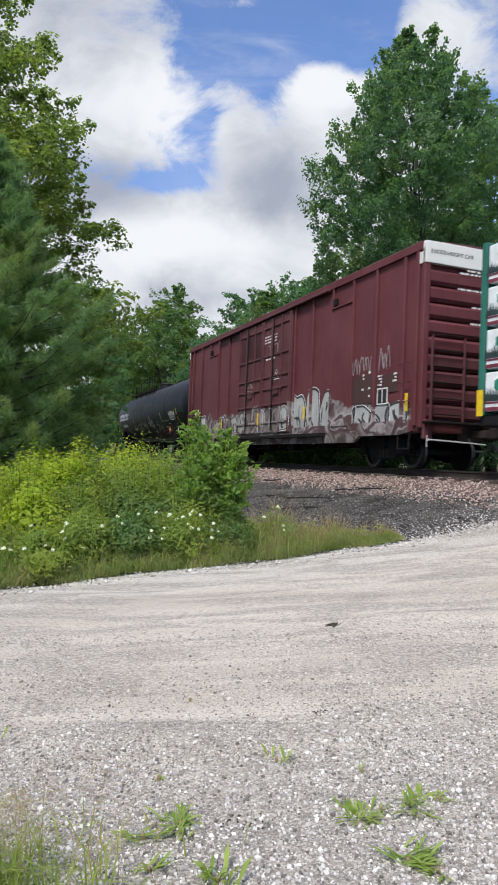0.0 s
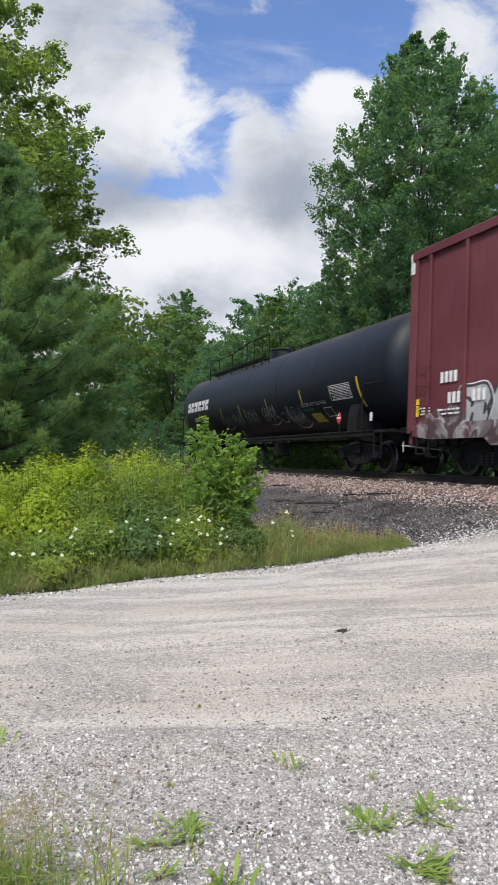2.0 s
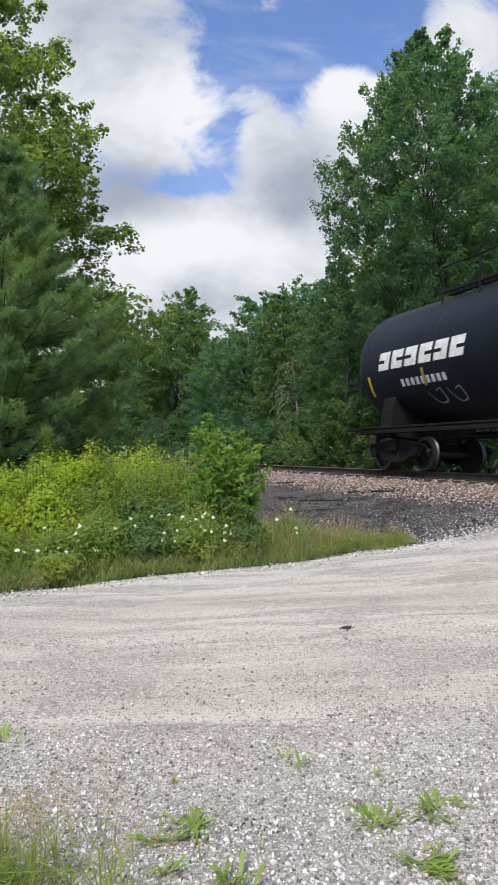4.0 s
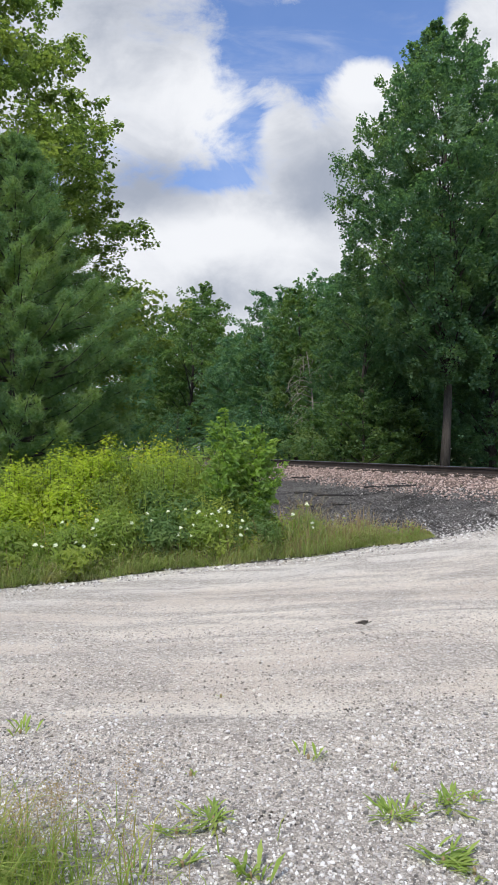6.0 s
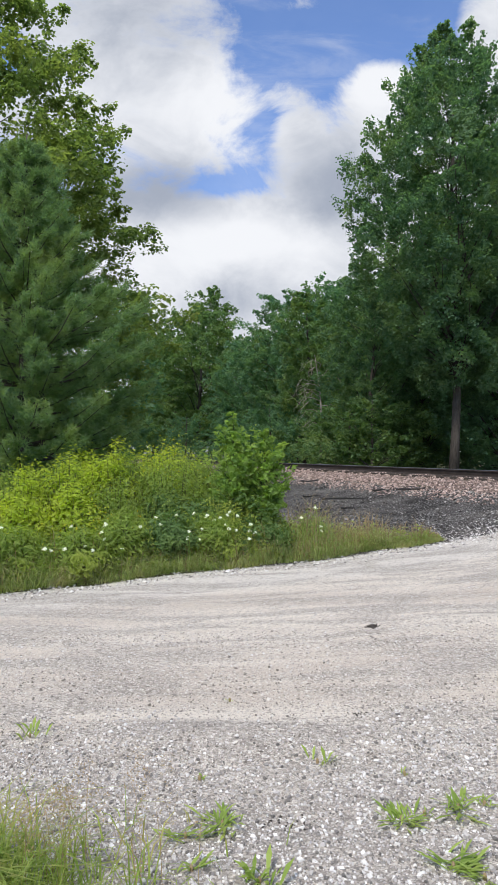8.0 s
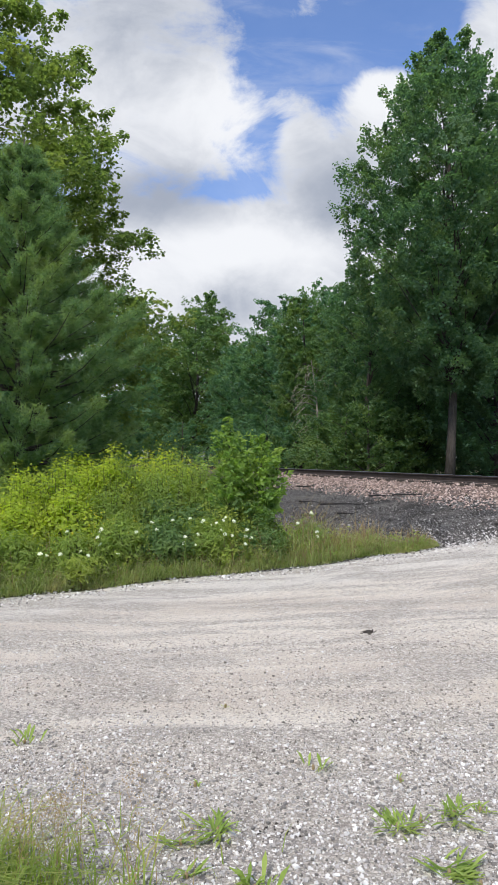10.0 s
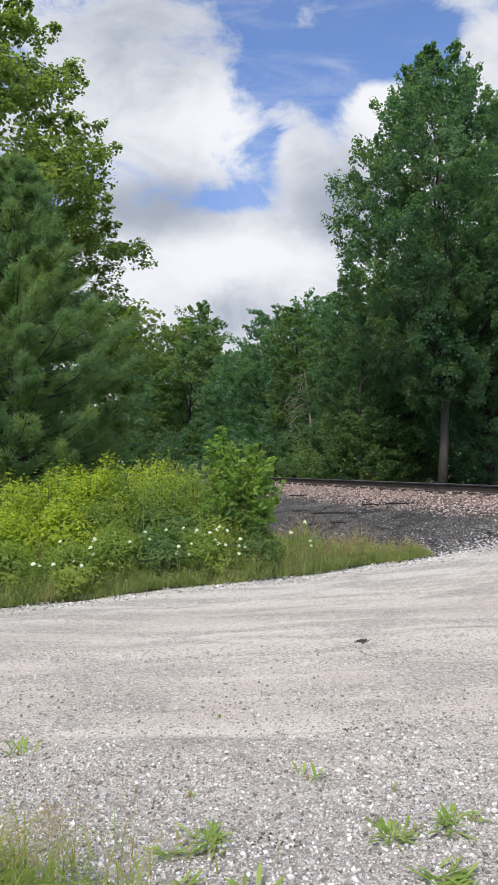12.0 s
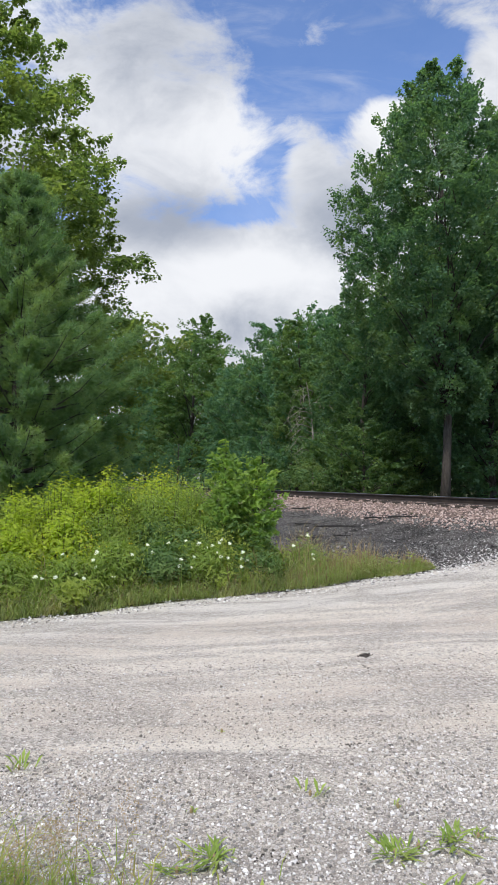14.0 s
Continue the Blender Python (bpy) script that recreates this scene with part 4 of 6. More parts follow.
def build_tank_car():
    rng = random.Random(8)
    car = tagged(new("tank_car"), "long black pressurised tank car with white and yellow marks", "tank car", "freight train cars")
    R, ZC, H = 1.52, 2.78, 9.75
    bm = bmesh.new()
    dome = [(0.0, 0.05)] + [(0.75 - 0.75 * math.cos(math.pi / 2 * i / 10), R * math.sin(math.pi / 2 * i / 10)) for i in range(1, 11)]
    prof = [(-10.62 + x, r) for x, r in dome] + [(x, R) for x in (-6.2, -3.1, 0, 3.1, 6.2)] + [(H - x, r) for x, r in dome[::-1]]
    lathe(bm, prof, "X", 72, (0, 0, ZC))
    bmesh.ops.recalc_face_normals(bm, faces=bm.faces)
    part("shell", bm, MAT["black_tank"], car, smooth=True)
    for x in (-8.85, -5.9, -2.95, 0, 2.95, 5.9, 8.85):
        bm = bmesh.new()
        lathe(bm, [(x - 0.03, R - 0.02), (x - 0.015, R + 0.006), (x + 0.015, R + 0.006), (x + 0.03, R - 0.02)], "X", 72, (0, 0, ZC))
        part("weld_seam", bm, MAT["black_tank"], car, smooth=True)

    def on_shell(x, z, lift=0.0):
        dz = z - ZC
        return Vector((x, math.sqrt(max(0.0, (R + lift) ** 2 - dz * dz)), z))

    def wrap(bm, lift=0.006):
        for v in bm.verts:
            q = on_shell(v.co.x, v.co.z, lift)
            v.co = q
        return bm

    def strip(bm, x, z0, z1, w):
        rows = [(bm.verts.new((x - w / 2, 0, z0 + (z1 - z0) * i / 6)), bm.verts.new((x + w / 2, 0, z0 + (z1 - z0) * i / 6))) for i in range(7)]
        for a, b in zip(rows, rows[1:]):
            bm.faces.new((a[0], a[1], b[1], b[0]))

    def block(bm, pts):
        (ax, az), (bx, bz), (cx, cz), (dx, dz) = pts
        n = max(1, round((dz - az) / 0.07))
        rows = [(bm.verts.new((ax + (dx - ax) * i / n, 0, az + (dz - az) * i / n)), bm.verts.new((bx + (cx - bx) * i / n, 0, bz + (cz - bz) * i / n))) for i in range(n + 1)]
        for p, q in zip(rows, rows[1:]):
            bm.faces.new((p[0], p[1], q[1], q[0]))
    # manway housing, walkway and rails on top
    bm = bmesh.new()
    lathe(bm, [(ZC + R - 0.1, 0.5), (ZC + R + 0.24, 0.5), (ZC + R + 0.26, 0.54), (ZC + R + 0.3, 0.54), (ZC + R + 0.34, 0.42)], "Z", 32)
    part("manway_housing", bm, MAT["black_tank"], car, smooth=False)
    plat = new("top_platform")
    plat.parent = car
    for side in (1, -1):
        bm = bmesh.new()
        box(bm, (3.1, side * 0.75, ZC + 1.42), (6.6, 0.06, 0.08), 0.01)
        box(bm, (3.1, side * 1.0, ZC + 1.42), (6.6, 0.06, 0.08), 0.01)
        for i in range(30):
            box(bm, (0.0 + i * 0.215, side * 0.87, ZC + 1.44), (0.03, 0.26, 0.04))
        part("grating", bm, MAT["steel_dark"], plat)
        bm = bmesh.new()
        for x in (-1.0, -0.3, 0.6, 1.4, 3.2, 5.0, 6.3):
            top = ZC + 2.2 if x < 1.6 else ZC + 2.0
            tube(bm, [(x, side * 1.02, ZC + 1.1), (x, side * 1.02, top)], 0.022, 6)
        tube(bm, [(-1.0, side * 1.02, ZC + 2.2), (1.4, side * 1.02, ZC + 2.2), (3.2, side * 1.02, ZC + 2.0), (6.3, side * 1.02, ZC + 2.0)], 0.022, 6)
        part("handrail", bm, MAT["steel_dark"], plat)
    for x in (-1.3, 1.2):
        bm = bmesh.new()
        lathe(bm, [(ZC + R - 0.05, 0.1), (ZC + R + 0.2, 0.1), (ZC + R + 0.24, 0.05)], "Z", 14, (x, 0.2, 0))
        part("valve", bm, MAT["steel_dark"], car)
    # bottom sills, bolsters, running boards
    for side in (1, -1):
        bm = bmesh.new()
        box(bm, (0, side * 1.3, 0.98), (18.6, 0.16, 0.12), 0.015)
        box(bm, (0, side * 1.38, 1.07), (18.6, 0.05, 0.05), 0.01)
        part("side_sill", bm, MAT["steel_dark"], car)
        for cx in (-8.05, 8.05):
            bm = bmesh.new()
            prism(bm, [(side * 0.3, 0.8), (side * 1.3, 0.86), (side * 1.32, 1.1), (side * 1.3, 1.5), (side * 1.22, 1.85), (side * 1.0, 1.6), (side * 0.3, 1.3)], cx - 0.25, cx + 0.25, "X")
            part("bolster_web", bm, MAT["steel_dark"], car)
    for d in (-1, 1):
        bm = bmesh.new()
        box(bm, (d * 8.6, 0, 0.95), (3.0, 0.7, 0.4), 0.03)
        part("stub_sill", bm, MAT["steel_dark"], car)
        bm = bmesh.new()
        box(bm, (d * 9.6, 0, 1.05), (0.7, 2.7, 0.08), 0.01)
        part("end_platform", bm, MAT["steel_dark"], car)
    for d in (-1, 1):
        for side in (1, -1):
            bm = bmesh.new()
            tube(bm, [(d * 8.95, side * 1.5, 1.0), (d * 8.95, side * 1.52, 2.15), (d * 9.05, side * 1.5, 2.28), (d * 9.75, side * 1.5, 2.28), (d * 9.75, side * 0.6, 2.28)], 0.022, 8)
            tube(bm, [(d * 9.85, side * 1.45, 1.05), (d * 9.85, side * 1.45, 0.4), (d * 9.5, side * 1.45, 0.4), (d * 9.5, side * 1.45, 1.05)], 0.018, 6)
            part("grab_rail", bm, MAT["steel_dark"], car)
        add_coupler(car, d * 9.75, d)
        add_bogie(car, d * 8.05, TURNING)
    bm = bmesh.new()
    box(bm, (-1.1, 0.4, 0.72), (0.3, 0.5, 0.5), 0.02)
    tube(bm, [(-7, 0.3, 0.85), (7, 0.3, 0.85)], 0.03, 6)
    tube(bm, [(-1.1, 1.1, 0.95), (-1.1, 1.1, 0.3)], 0.09, 8)
    part("brake_gear", bm, MAT["steel_dark"], car)
    # owner's mark as plain white shapes
    bm = bmesh.new()
    u, z0, h, st = 0.57, 2.5, 0.44, 0.12
    for i in range(6):
        a = 4.85 + i * u + 0.04
        w = u - 0.1

        def slant(x, z):
            return (x - 0.12 * (z - z0) / h, z)
        for x, z, ww, hh in ((a, z0, w, 0.17), (a, z0 + 0.25, w, h - 0.25), (a if i % 2 else a + w * 0.55, z0 + 0.17, w * 0.45, 0.08)):
            block(bm, [slant(x, z), slant(x + ww, z), slant(x + ww, z + hh), slant(x, z + hh)])
    part("owner_mark", wrap(bm), MAT["letter"], car, "row of plain white blocks")
    bm = bmesh.new()
    for i in range(9):
        a = 5.6 + i * 0.2
        block(bm, [(a, 2.05), (a + 0.12, 2.05), (a + 0.12, 2.22), (a, 2.22)])
    for j in range(9):
        a, b = -8.06, 2.045 + j * 0.041
        while a < -6.95:
            w = rng.uniform(0.05, 0.3)
            block(bm, [(a, b), (min(a + w, -6.9), b), (min(a + w, -6.9), b + 0.02), (a, b + 0.02)])
            a += w + rng.uniform(0.02, 0.05)
    for a, b, w, h in ((-8.1, 2.02, 1.25, 0.02), (-8.1, 2.42, 1.25, 0.02), (-8.1, 2.02, 0.02, 0.4), (-6.87, 2.02, 0.02, 0.4)):
        block(bm, [(a, b), (a + w, b), (a + w, b + h), (a, b + h)])
    for a, b, w, h in ((-6.6, 1.62, 0.5, 0.02), (-6.6, 1.86, 0.5, 0.02), (-6.6, 1.62, 0.02, 0.26), (-6.12, 1.62, 0.02, 0.26)):
        block(bm, [(a, b), (a + w, b), (a + w, b + h), (a, b + h)])
    part("lettering", wrap(bm), MAT["letter"], car, "small white stencilled marks")
    txt = add_text("LIQUEFIED PETROLEUM GAS", -4.66, 0, 1.98, 0.14, MAT["letter"], car, "lettering", "white stencilled words")
    for v in txt.data.vertices:
        x, z = -4.66 - v.co.x, 1.98 + v.co.y
        q = on_shell(x, z, 0.006)
        v.co = (q.x, q.y, q.z)
    txt.matrix_basis = Matrix()
    bm = bmesh.new()
    block(bm, [(-5.74, 1.5), (-5.06, 1.5), (-5.06, 1.76), (-5.74, 1.76)])
    part("yellow_panel", wrap(bm), MAT["yellow_dirty"], car, "grimy yellow painted square")
    bm = bmesh.new()
    block(bm, [(-5.45, 1.84), (-4.75, 1.84), (-4.75, 1.91), (-5.45, 1.91)])
    part("green_panel", wrap(bm), MAT["green_steel"], car, "faded green painted bar")
    for x, z0, z1 in ((-8.55, 1.75, 2.55), (-4.85, 2.05, 2.5), (-1.9, 2.03, 2.45), (0.95, 2.0, 2.42), (3.2, 2.0, 2.4), (6.4, 2.0, 2.4), (8.7, 1.9, 2.4)):
        bm = bmesh.new()
        strip(bm, x, z0, z1, 0.09)
        part("reflector", wrap(bm), MAT["yellow_dirty"] if abs(x) < 8 else MAT["yellow"], car, "yellow reflective strip")
    bm = bmesh.new()
    box(bm, (-9.4, 1.5, 1.42), (0.1, 0.02, 0.22))
    part("reflector", bm, MAT["white_paint"], car, "white reflective strip")
    bm = bmesh.new()
    prism(bm, [(-7.65, 1.28), (-7.5, 1.46), (-7.65, 1.64), (-7.8, 1.46)], 1.49, 1.505, "Y")
    card = part("placard", bm, MAT["red_dot"], car, "small red lozenge placard")
    bm = bmesh.new()
    box(bm, (-7.65, 1.51, 1.47), (0.17, 0.008, 0.05))
    box(bm, (-7.65, 1.51, 1.56), (0.05, 0.008, 0.05))
    part("mark", bm, MAT["letter"], card, "white marks on red")
    bm = bmesh.new()
    tube(bm, [(-7.65, 1.47, 1.05), (-7.65, 1.47, 1.4)], 0.02, 6)
    part("placard_post", bm, MAT["steel_dark"], car)
    # scribbled tags, stroke by stroke
    bm = bmesh.new()
    glyphs = [[(0.1, 0.0), (0.0, 0.5), (0.3, 1.0), (0.8, 0.7), (0.5, 0.2), (0.1, 0.6), (1.0, 0.9)], [(0.0, 0.3), (0.5, 0.9), (0.9, 0.2), (0.3, 0.1), (0.4, 1.0), (1.0, 0.5)],
              [(0.0, 0.8), (0.4, 0.0), (0.6, 1.0), (0.9, 0.1), (1.1, 0.7)], [(0.0, 0.5), (0.6, 0.6), (1.0, 0.2), (0.4, 0.0), (0.2, 0.9), (0.9, 1.1)]]
    for cx, n, h in ((3.0, 3, 0.4), (1.5, 5, 0.42), (-0.05, 4, 0.5), (-1.9, 5, 0.5), (-3.9, 3, 0.36), (-4.0, 4, 0.3)):
        cw = 1.25 / n
        zb = 1.66 if h != 0.3 else 1.5
        for j in range(n):
            g = rng.choice(glyphs)
            x1 = cx + 0.62 - j * cw
            st = [(x1 - (a + rng.uniform(-0.1, 0.1)) * cw * 0.9, zb + (b + rng.uniform(-0.12, 0.12)) * h + rng.uniform(-0.02, 0.02)) for a, b in g]
            ribbon(bm, bez(st, 3), rng.uniform(0.015, 0.022), 0, False)
            ribbon(bm, bez([(x1 - rng.uniform(0, 1) * cw, zb + rng.uniform(0, 0.3) * h), (x1 - rng.uniform(0, 1) * cw, zb + rng.uniform(0.7, 1.2) * h)], 3), 0.02, 0, False)
        if rng.random() < 0.6:
            ribbon(bm, bez([(cx + 0.55, zb - 0.06), (cx, zb - 0.1), (cx - 0.7, zb + 0.02)], 8), 0.03)
    for cx, w in ((-2.95, 0.5), (6.1, 0.4), (5.4, 0.35)):
        ribbon(bm, bez([(cx + w, 1.9), (cx + w * 0.4, 1.62), (cx - w * 0.4, 1.66), (cx - w * 0.3, 1.9), (cx + w * 0.2, 1.85)], 8), 0.03)
    part("graffiti", wrap(bm, 0.008), MAT["spray_pale"], car, "thin pale sprayed scribbles")
    return car


def build_lumber_car():
    rng = random.Random(3)
    L = 22.0
    car = tagged(new("lumber_flatcar"), "green centre-beam flatcar stacked with wrapped lumber packs", "flatcar", "freight train cars")
    x1 = L / 2
    bm = bmesh.new()
    box(bm, (0, 0, 1.0), (L, 2.9, 0.24), 0.03)
    box(bm, (0, 0, 0.8), (L - 2, 0.7, 0.3), 0.03)
    part("deck", bm, MAT["steel_dark"], car)
    bm = bmesh.new()
    box(bm, (0, 0, 4.4), (L, 0.5, 0.22), 0.03)
    for i in range(9):
        box(bm, (-x1 + 1 + i * (L - 2) / 8, 0, 2.75), (0.18, 0.4, 3.2), 0.02)
    part("centre_beam", bm, MAT["green_steel"], car)
    for d in (-1, 1):
        bm = bmesh.new()
        box(bm, (d * (x1 - 0.155), 0, 2.82), (0.03, 2.95, 3.4))
        bulkhead = part("bulkhead", bm, MAT["green_steel"], car, "green steel end bulkhead")
        for yy in (-1.46, -0.7, 0, 0.7, 1.46):
            bm = bmesh.new()
            box(bm, (d * (x1 - 0.07), yy, 2.82), (0.14, 0.1, 3.45), 0.015)
            part("post", bm, MAT["green_steel"], bulkhead)
        for zz in (1.3, 2.1, 2.9, 3.7, 4.5):
            bm = bmesh.new()
            box(bm, (d * (x1 - 0.07), 0, zz), (0.12, 2.9, 0.12), 0.015)
            part("cross_rail", bm, MAT["green_steel"], bulkhead)
        bm = bmesh.new()
        box(bm, (d * (x1 - 0.09), 1.53, 1.35), (0.16, 0.02, 0.52))
        part("reflector", bm, MAT["yellow"], car, "yellow reflective strip")
        add_coupler(car, d * x1, d)
        add_bogie(car, d * (x1 - 2.2), TURNING)
    for side in (1, -1):
        for col in range(5):
            for row in range(4):
                cx, cz = x1 - 2.24 - col * 4.3, 1.14 + 0.42 + row * 0.84
                cy = side * 0.9
                pack = new("lumber_pack")
                pack.parent = car
                pack["label"] = "lumber pack in white printed wrap with maroon straps"
                bm = bmesh.new()
                box(bm, (cx, cy, cz), (4.1, 1.2, 0.76), 0.02)
                part("wrap", bm, MAT["wrap_white"], pack)
                yy = cy + side * 0.604
                bm = bmesh.new()
                box(bm, (cx, yy, cz - 0.34), (4.08, 0.012, 0.07))
                box(bm, (cx, yy, cz - 0.22), (4.08, 0.012, 0.035))
                part("strap", bm, MAT["wrap_maroon"], pack)
                bm = bmesh.new()
                x = cx - 2.0
                while x < cx + 2.0:
                    h = rng.uniform(0.12, 0.28)
                    bm.faces.new([bm.verts.new(v) for v in ((x, yy + side * 0.004, cz - 0.17), (x + 0.12, yy + side * 0.004, cz - 0.17), (x + 0.06, yy + side * 0.004, cz - 0.17 + h))])
                    x += 0.075
                box(bm, (cx, yy, cz - 0.165), (4.06, 0.008, 0.05))
                part("printed_skyline", bm, MAT["wrap_dark"], pack, "dark printed pointed shapes")
                bm = bmesh.new()
                for ox in (-1.35, 0.1, 1.5):
                    prism(bm, [(cx + ox - 0.28, cz + 0.05), (cx + ox, cz - 0.08), (cx + ox + 0.28, cz + 0.05), (cx + ox + 0.28, cz + 0.2), (cx + ox, cz + 0.32), (cx + ox - 0.28, cz + 0.2)], yy, yy + side * 0.008)
                part("printed_badge", bm, MAT["wrap_green"], pack, "plain green printed badge")
    return car


boxcar = build_boxcar()
tank_car = build_tank_car()
lumber_car = build_lumber_car()


# ---- plants ----
def unit(v):
    return v / np.maximum(np.linalg.norm(v, axis=-1, keepdims=True), 1e-9)


def leaf_arrays(rng, pos, facing, size, width=0.6, fold=0.25, droop=0.3):
    """Pointed two-sided leaves, folded along the midrib: each is two triangles."""
    n = len(pos)
    nrm = unit(facing + rng.normal(0, 0.34, (n, 3)))
    t = unit(np.cross(nrm, rng.normal(0, 1, (n, 3))))
    t[:, 2] -= droop
    t = unit(t)
    b = unit(np.cross(nrm, t))
    s = size[:, None] if np.ndim(size) else size
    base, tip = pos - t * s * 0.5, pos + t * s * 0.5
    mid = pos + t * s * -0.08 + nrm * s * fold * 0.5
    v = np.stack([base, mid + b * s * width * 0.5, tip, mid - b * s * width * 0.5], 1).reshape(-1, 3)
    k = np.arange(n)[:, None] * 4
    f = np.concatenate([np.stack([k + 0, k + 1, k + 2], -1), np.stack([k + 0, k + 2, k + 3], -1)], 1).reshape(-1, 3)
    return v, f


def blade_arrays(rng, root, height, lean, width):
    """Grass blades: a tapering, bending strip of three triangles."""
    n = len(root)
    a = rng.uniform(0, 2 * np.pi, n)
    d = np.stack([np.cos(a), np.sin(a), np.zeros(n)], -1)
    side = np.stack([-np.sin(a), np.cos(a), np.zeros(n)], -1) * (width * rng.uniform(0.6, 1.3, n))[:, None] / 2
    up = np.array([0, 0, 1.0])
    h, ln = height[:, None], (lean * rng.uniform(0.3, 1.5, n))[:, None]
    m = root + up * h * 0.6 + d * h * ln * 0.35
    tip = root + up * h * (1 - 0.3 * ln) + d * h * ln
    v = np.stack([root - side, root + side, m + side * 0.8, m - side * 0.8, tip], 1).reshape(-1, 3)
    k = np.arange(n)[:, None] * 5
    f = np.concatenate([np.stack([k, k + 1, k + 2], -1), np.stack([k, k + 2, k + 3], -1), np.stack([k + 3, k + 2, k + 4], -1)], 1).reshape(-1, 3)
    return v, f


def mesh_part(name, arrays, mat, parent, label=""):
    vs, fs, o = [], [], 0
    for v, f in arrays:
        vs.append(v)
        fs.append(f + o)
        o += len(v)
    ob = new(name, mesh_from(name, np.concatenate(vs), np.concatenate(fs), mat))
    ob.parent = parent
    if label:
        ob["label"] = label
    return ob


def crown_pads(rng, height, profile, n, deep):
    """Leafy pads spread evenly over a crown whose half width follows the profile of (share of height, metres); a share of them lies deeper in."""
    hs, rs = (np.array(c) for c in zip(*profile))
    fine = np.linspace(hs[0], hs[-1], 400)
    area = np.cumsum(np.interp(fine, hs, rs) + 0.12 * rs.max())
    area = (area - area[0]) / (area[-1] - area[0])
    out = []
    for i in range(n):
        h = float(np.interp((i + rng.uniform(0, 1)) / n, area, fine))
        r = float(np.interp(h, hs, rs))
        a = i * 2.39996 + rng.normal(0, 0.35)
        lobe = 1 + 0.07 * math.sin(3 * a + 9 * h) + 0.05 * math.sin(5 * a - 14 * h)
        k = r * lobe * (rng.uniform(0.3, 0.66) if rng.random() < deep else rng.uniform(0.76, 1.0))
        out.append((k * math.cos(a), k * math.sin(a), h * height, r))
    return np.array(out)


def build_tree(name, label, seed, height, profile, trunk_r, pads, per, leaf, mat, pad=0.75, lean=(0, 0), bare=0.1, deep=0.3, sprays=9, bark="bark", width=0.62, category="tree", droop=0.3, rise=0.4, limb=0.011, every=1):
    """A broad-leaved tree: tapered trunk, limbs out to the pads of the crown, and in every pad sprays of leaves round the twig ends."""
    rng = np.random.default_rng(seed)
    tree = tagged(new(name), label, category)
    cl = crown_pads(rng, height, profile, pads, deep)

    def axis(h):
        return np.array([lean[0] * h + 0.12 * math.sin(h * 0.7 + seed) * min(1, trunk_r * 8), lean[1] * h + 0.1 * math.sin(h * 0.9 + 2 * seed) * min(1, trunk_r * 8), h])
    top = height * min(0.96, profile[-1][0])
    bm = bmesh.new()
    hs = np.linspace(0, top, 9)
    tube(bm, [axis(h) + np.array([0, 0, -0.15 if h == 0 else 0]) for h in hs], [trunk_r * (1.25 if i == 0 else 1) * (1 - 0.93 * (h / top) ** 1.1) + min(0.01, trunk_r * 0.2) for i, h in enumerate(hs)], 10)
    for c in cl[::every]:
        p = c[:3] + axis(c[2]) * np.array([1, 1, 0])
        h0 = max(height * bare, c[2] - (0.3 + rise) * rng.uniform(0.7, 1.3) * math.hypot(c[0], c[1]) - 0.02 * height)
        a = axis(h0)
        r0 = min(trunk_r * 0.35, limb * math.dist(a, p) + 0.008) * (1 - 0.5 * h0 / height)
        m = a * 0.5 + p * 0.5 + np.array([rng.normal(0, 0.04), rng.normal(0, 0.04), 0.1]) * math.dist(a, p)
        tube(bm, [a, m, p], [r0, r0 * 0.6, min(0.008, r0 * 0.4)], 5, False)
    part("trunk", bm, MAT[bark], tree, "", True)
    pos, face = [], []
    for c in cl:
        p = c[:3] + axis(c[2]) * np.array([1, 1, 0])
        cr = pad * rng.uniform(0.7, 1.25) * (0.55 + 0.45 * min(1, c[3] / (0.6 * max(q[1] for q in profile))))
        out = unit(np.array([c[0], c[1], 0.0]) + 1e-6)
        side = np.array([-out[1], out[0], 0.0])
        ax = unit(out * (1 - rise) + np.array([0, 0, rise]) + rng.normal(0, 0.12, 3))
        nrm = unit(np.cross(side, ax))
        nrm = nrm * np.sign(nrm[2] + 1e-6)
        # twig ends fan out over the pad, which droops at its rim
        t = rng.uniform(-0.75, 1.0, sprays)
        w = rng.normal(0, 0.45, sprays) * (1.1 - 0.55 * np.abs(t))
        q = p + ax * (t * cr)[:, None] + side * (w * cr)[:, None] + nrm * (cr * (rng.normal(0, 0.16, sprays) - 0.28 * (t ** 2 + w ** 2) + 0.12))[:, None]
        k = max(4, int(per / sprays))
        sr = cr * rng.uniform(0.24, 0.42, sprays)
        d = unit(rng.normal(0, 1, (sprays, k, 3)) + nrm * 0.55 + out * 0.35)
        e = d * (sr[:, None] * rng.random((sprays, k)) ** 0.45)[..., None]
        flat = (e @ nrm)[..., None] * nrm
        pos.append((q[:, None] + e - 0.4 * flat).reshape(-1, 3))
        face.append((d * 0.55 + nrm * 0.5 + np.array([0, 0, 0.35])).reshape(-1, 3))
    pos, face = np.concatenate(pos), np.concatenate(face)
    size = leaf * rng.uniform(0.6, 1.3, len(pos))
    mesh_part("crown", [leaf_arrays(rng, pos, face, size, width, 0.25, droop)], MAT[mat], tree)
    return tree


def plant(tree, x, y, rz=0.0, size=1.0):
    tree.matrix_basis = pose(x, y, float(ground_z(x, y)) - 0.05, 0, 0, rz) @ Matrix.Scale(size, 4)
    return tree


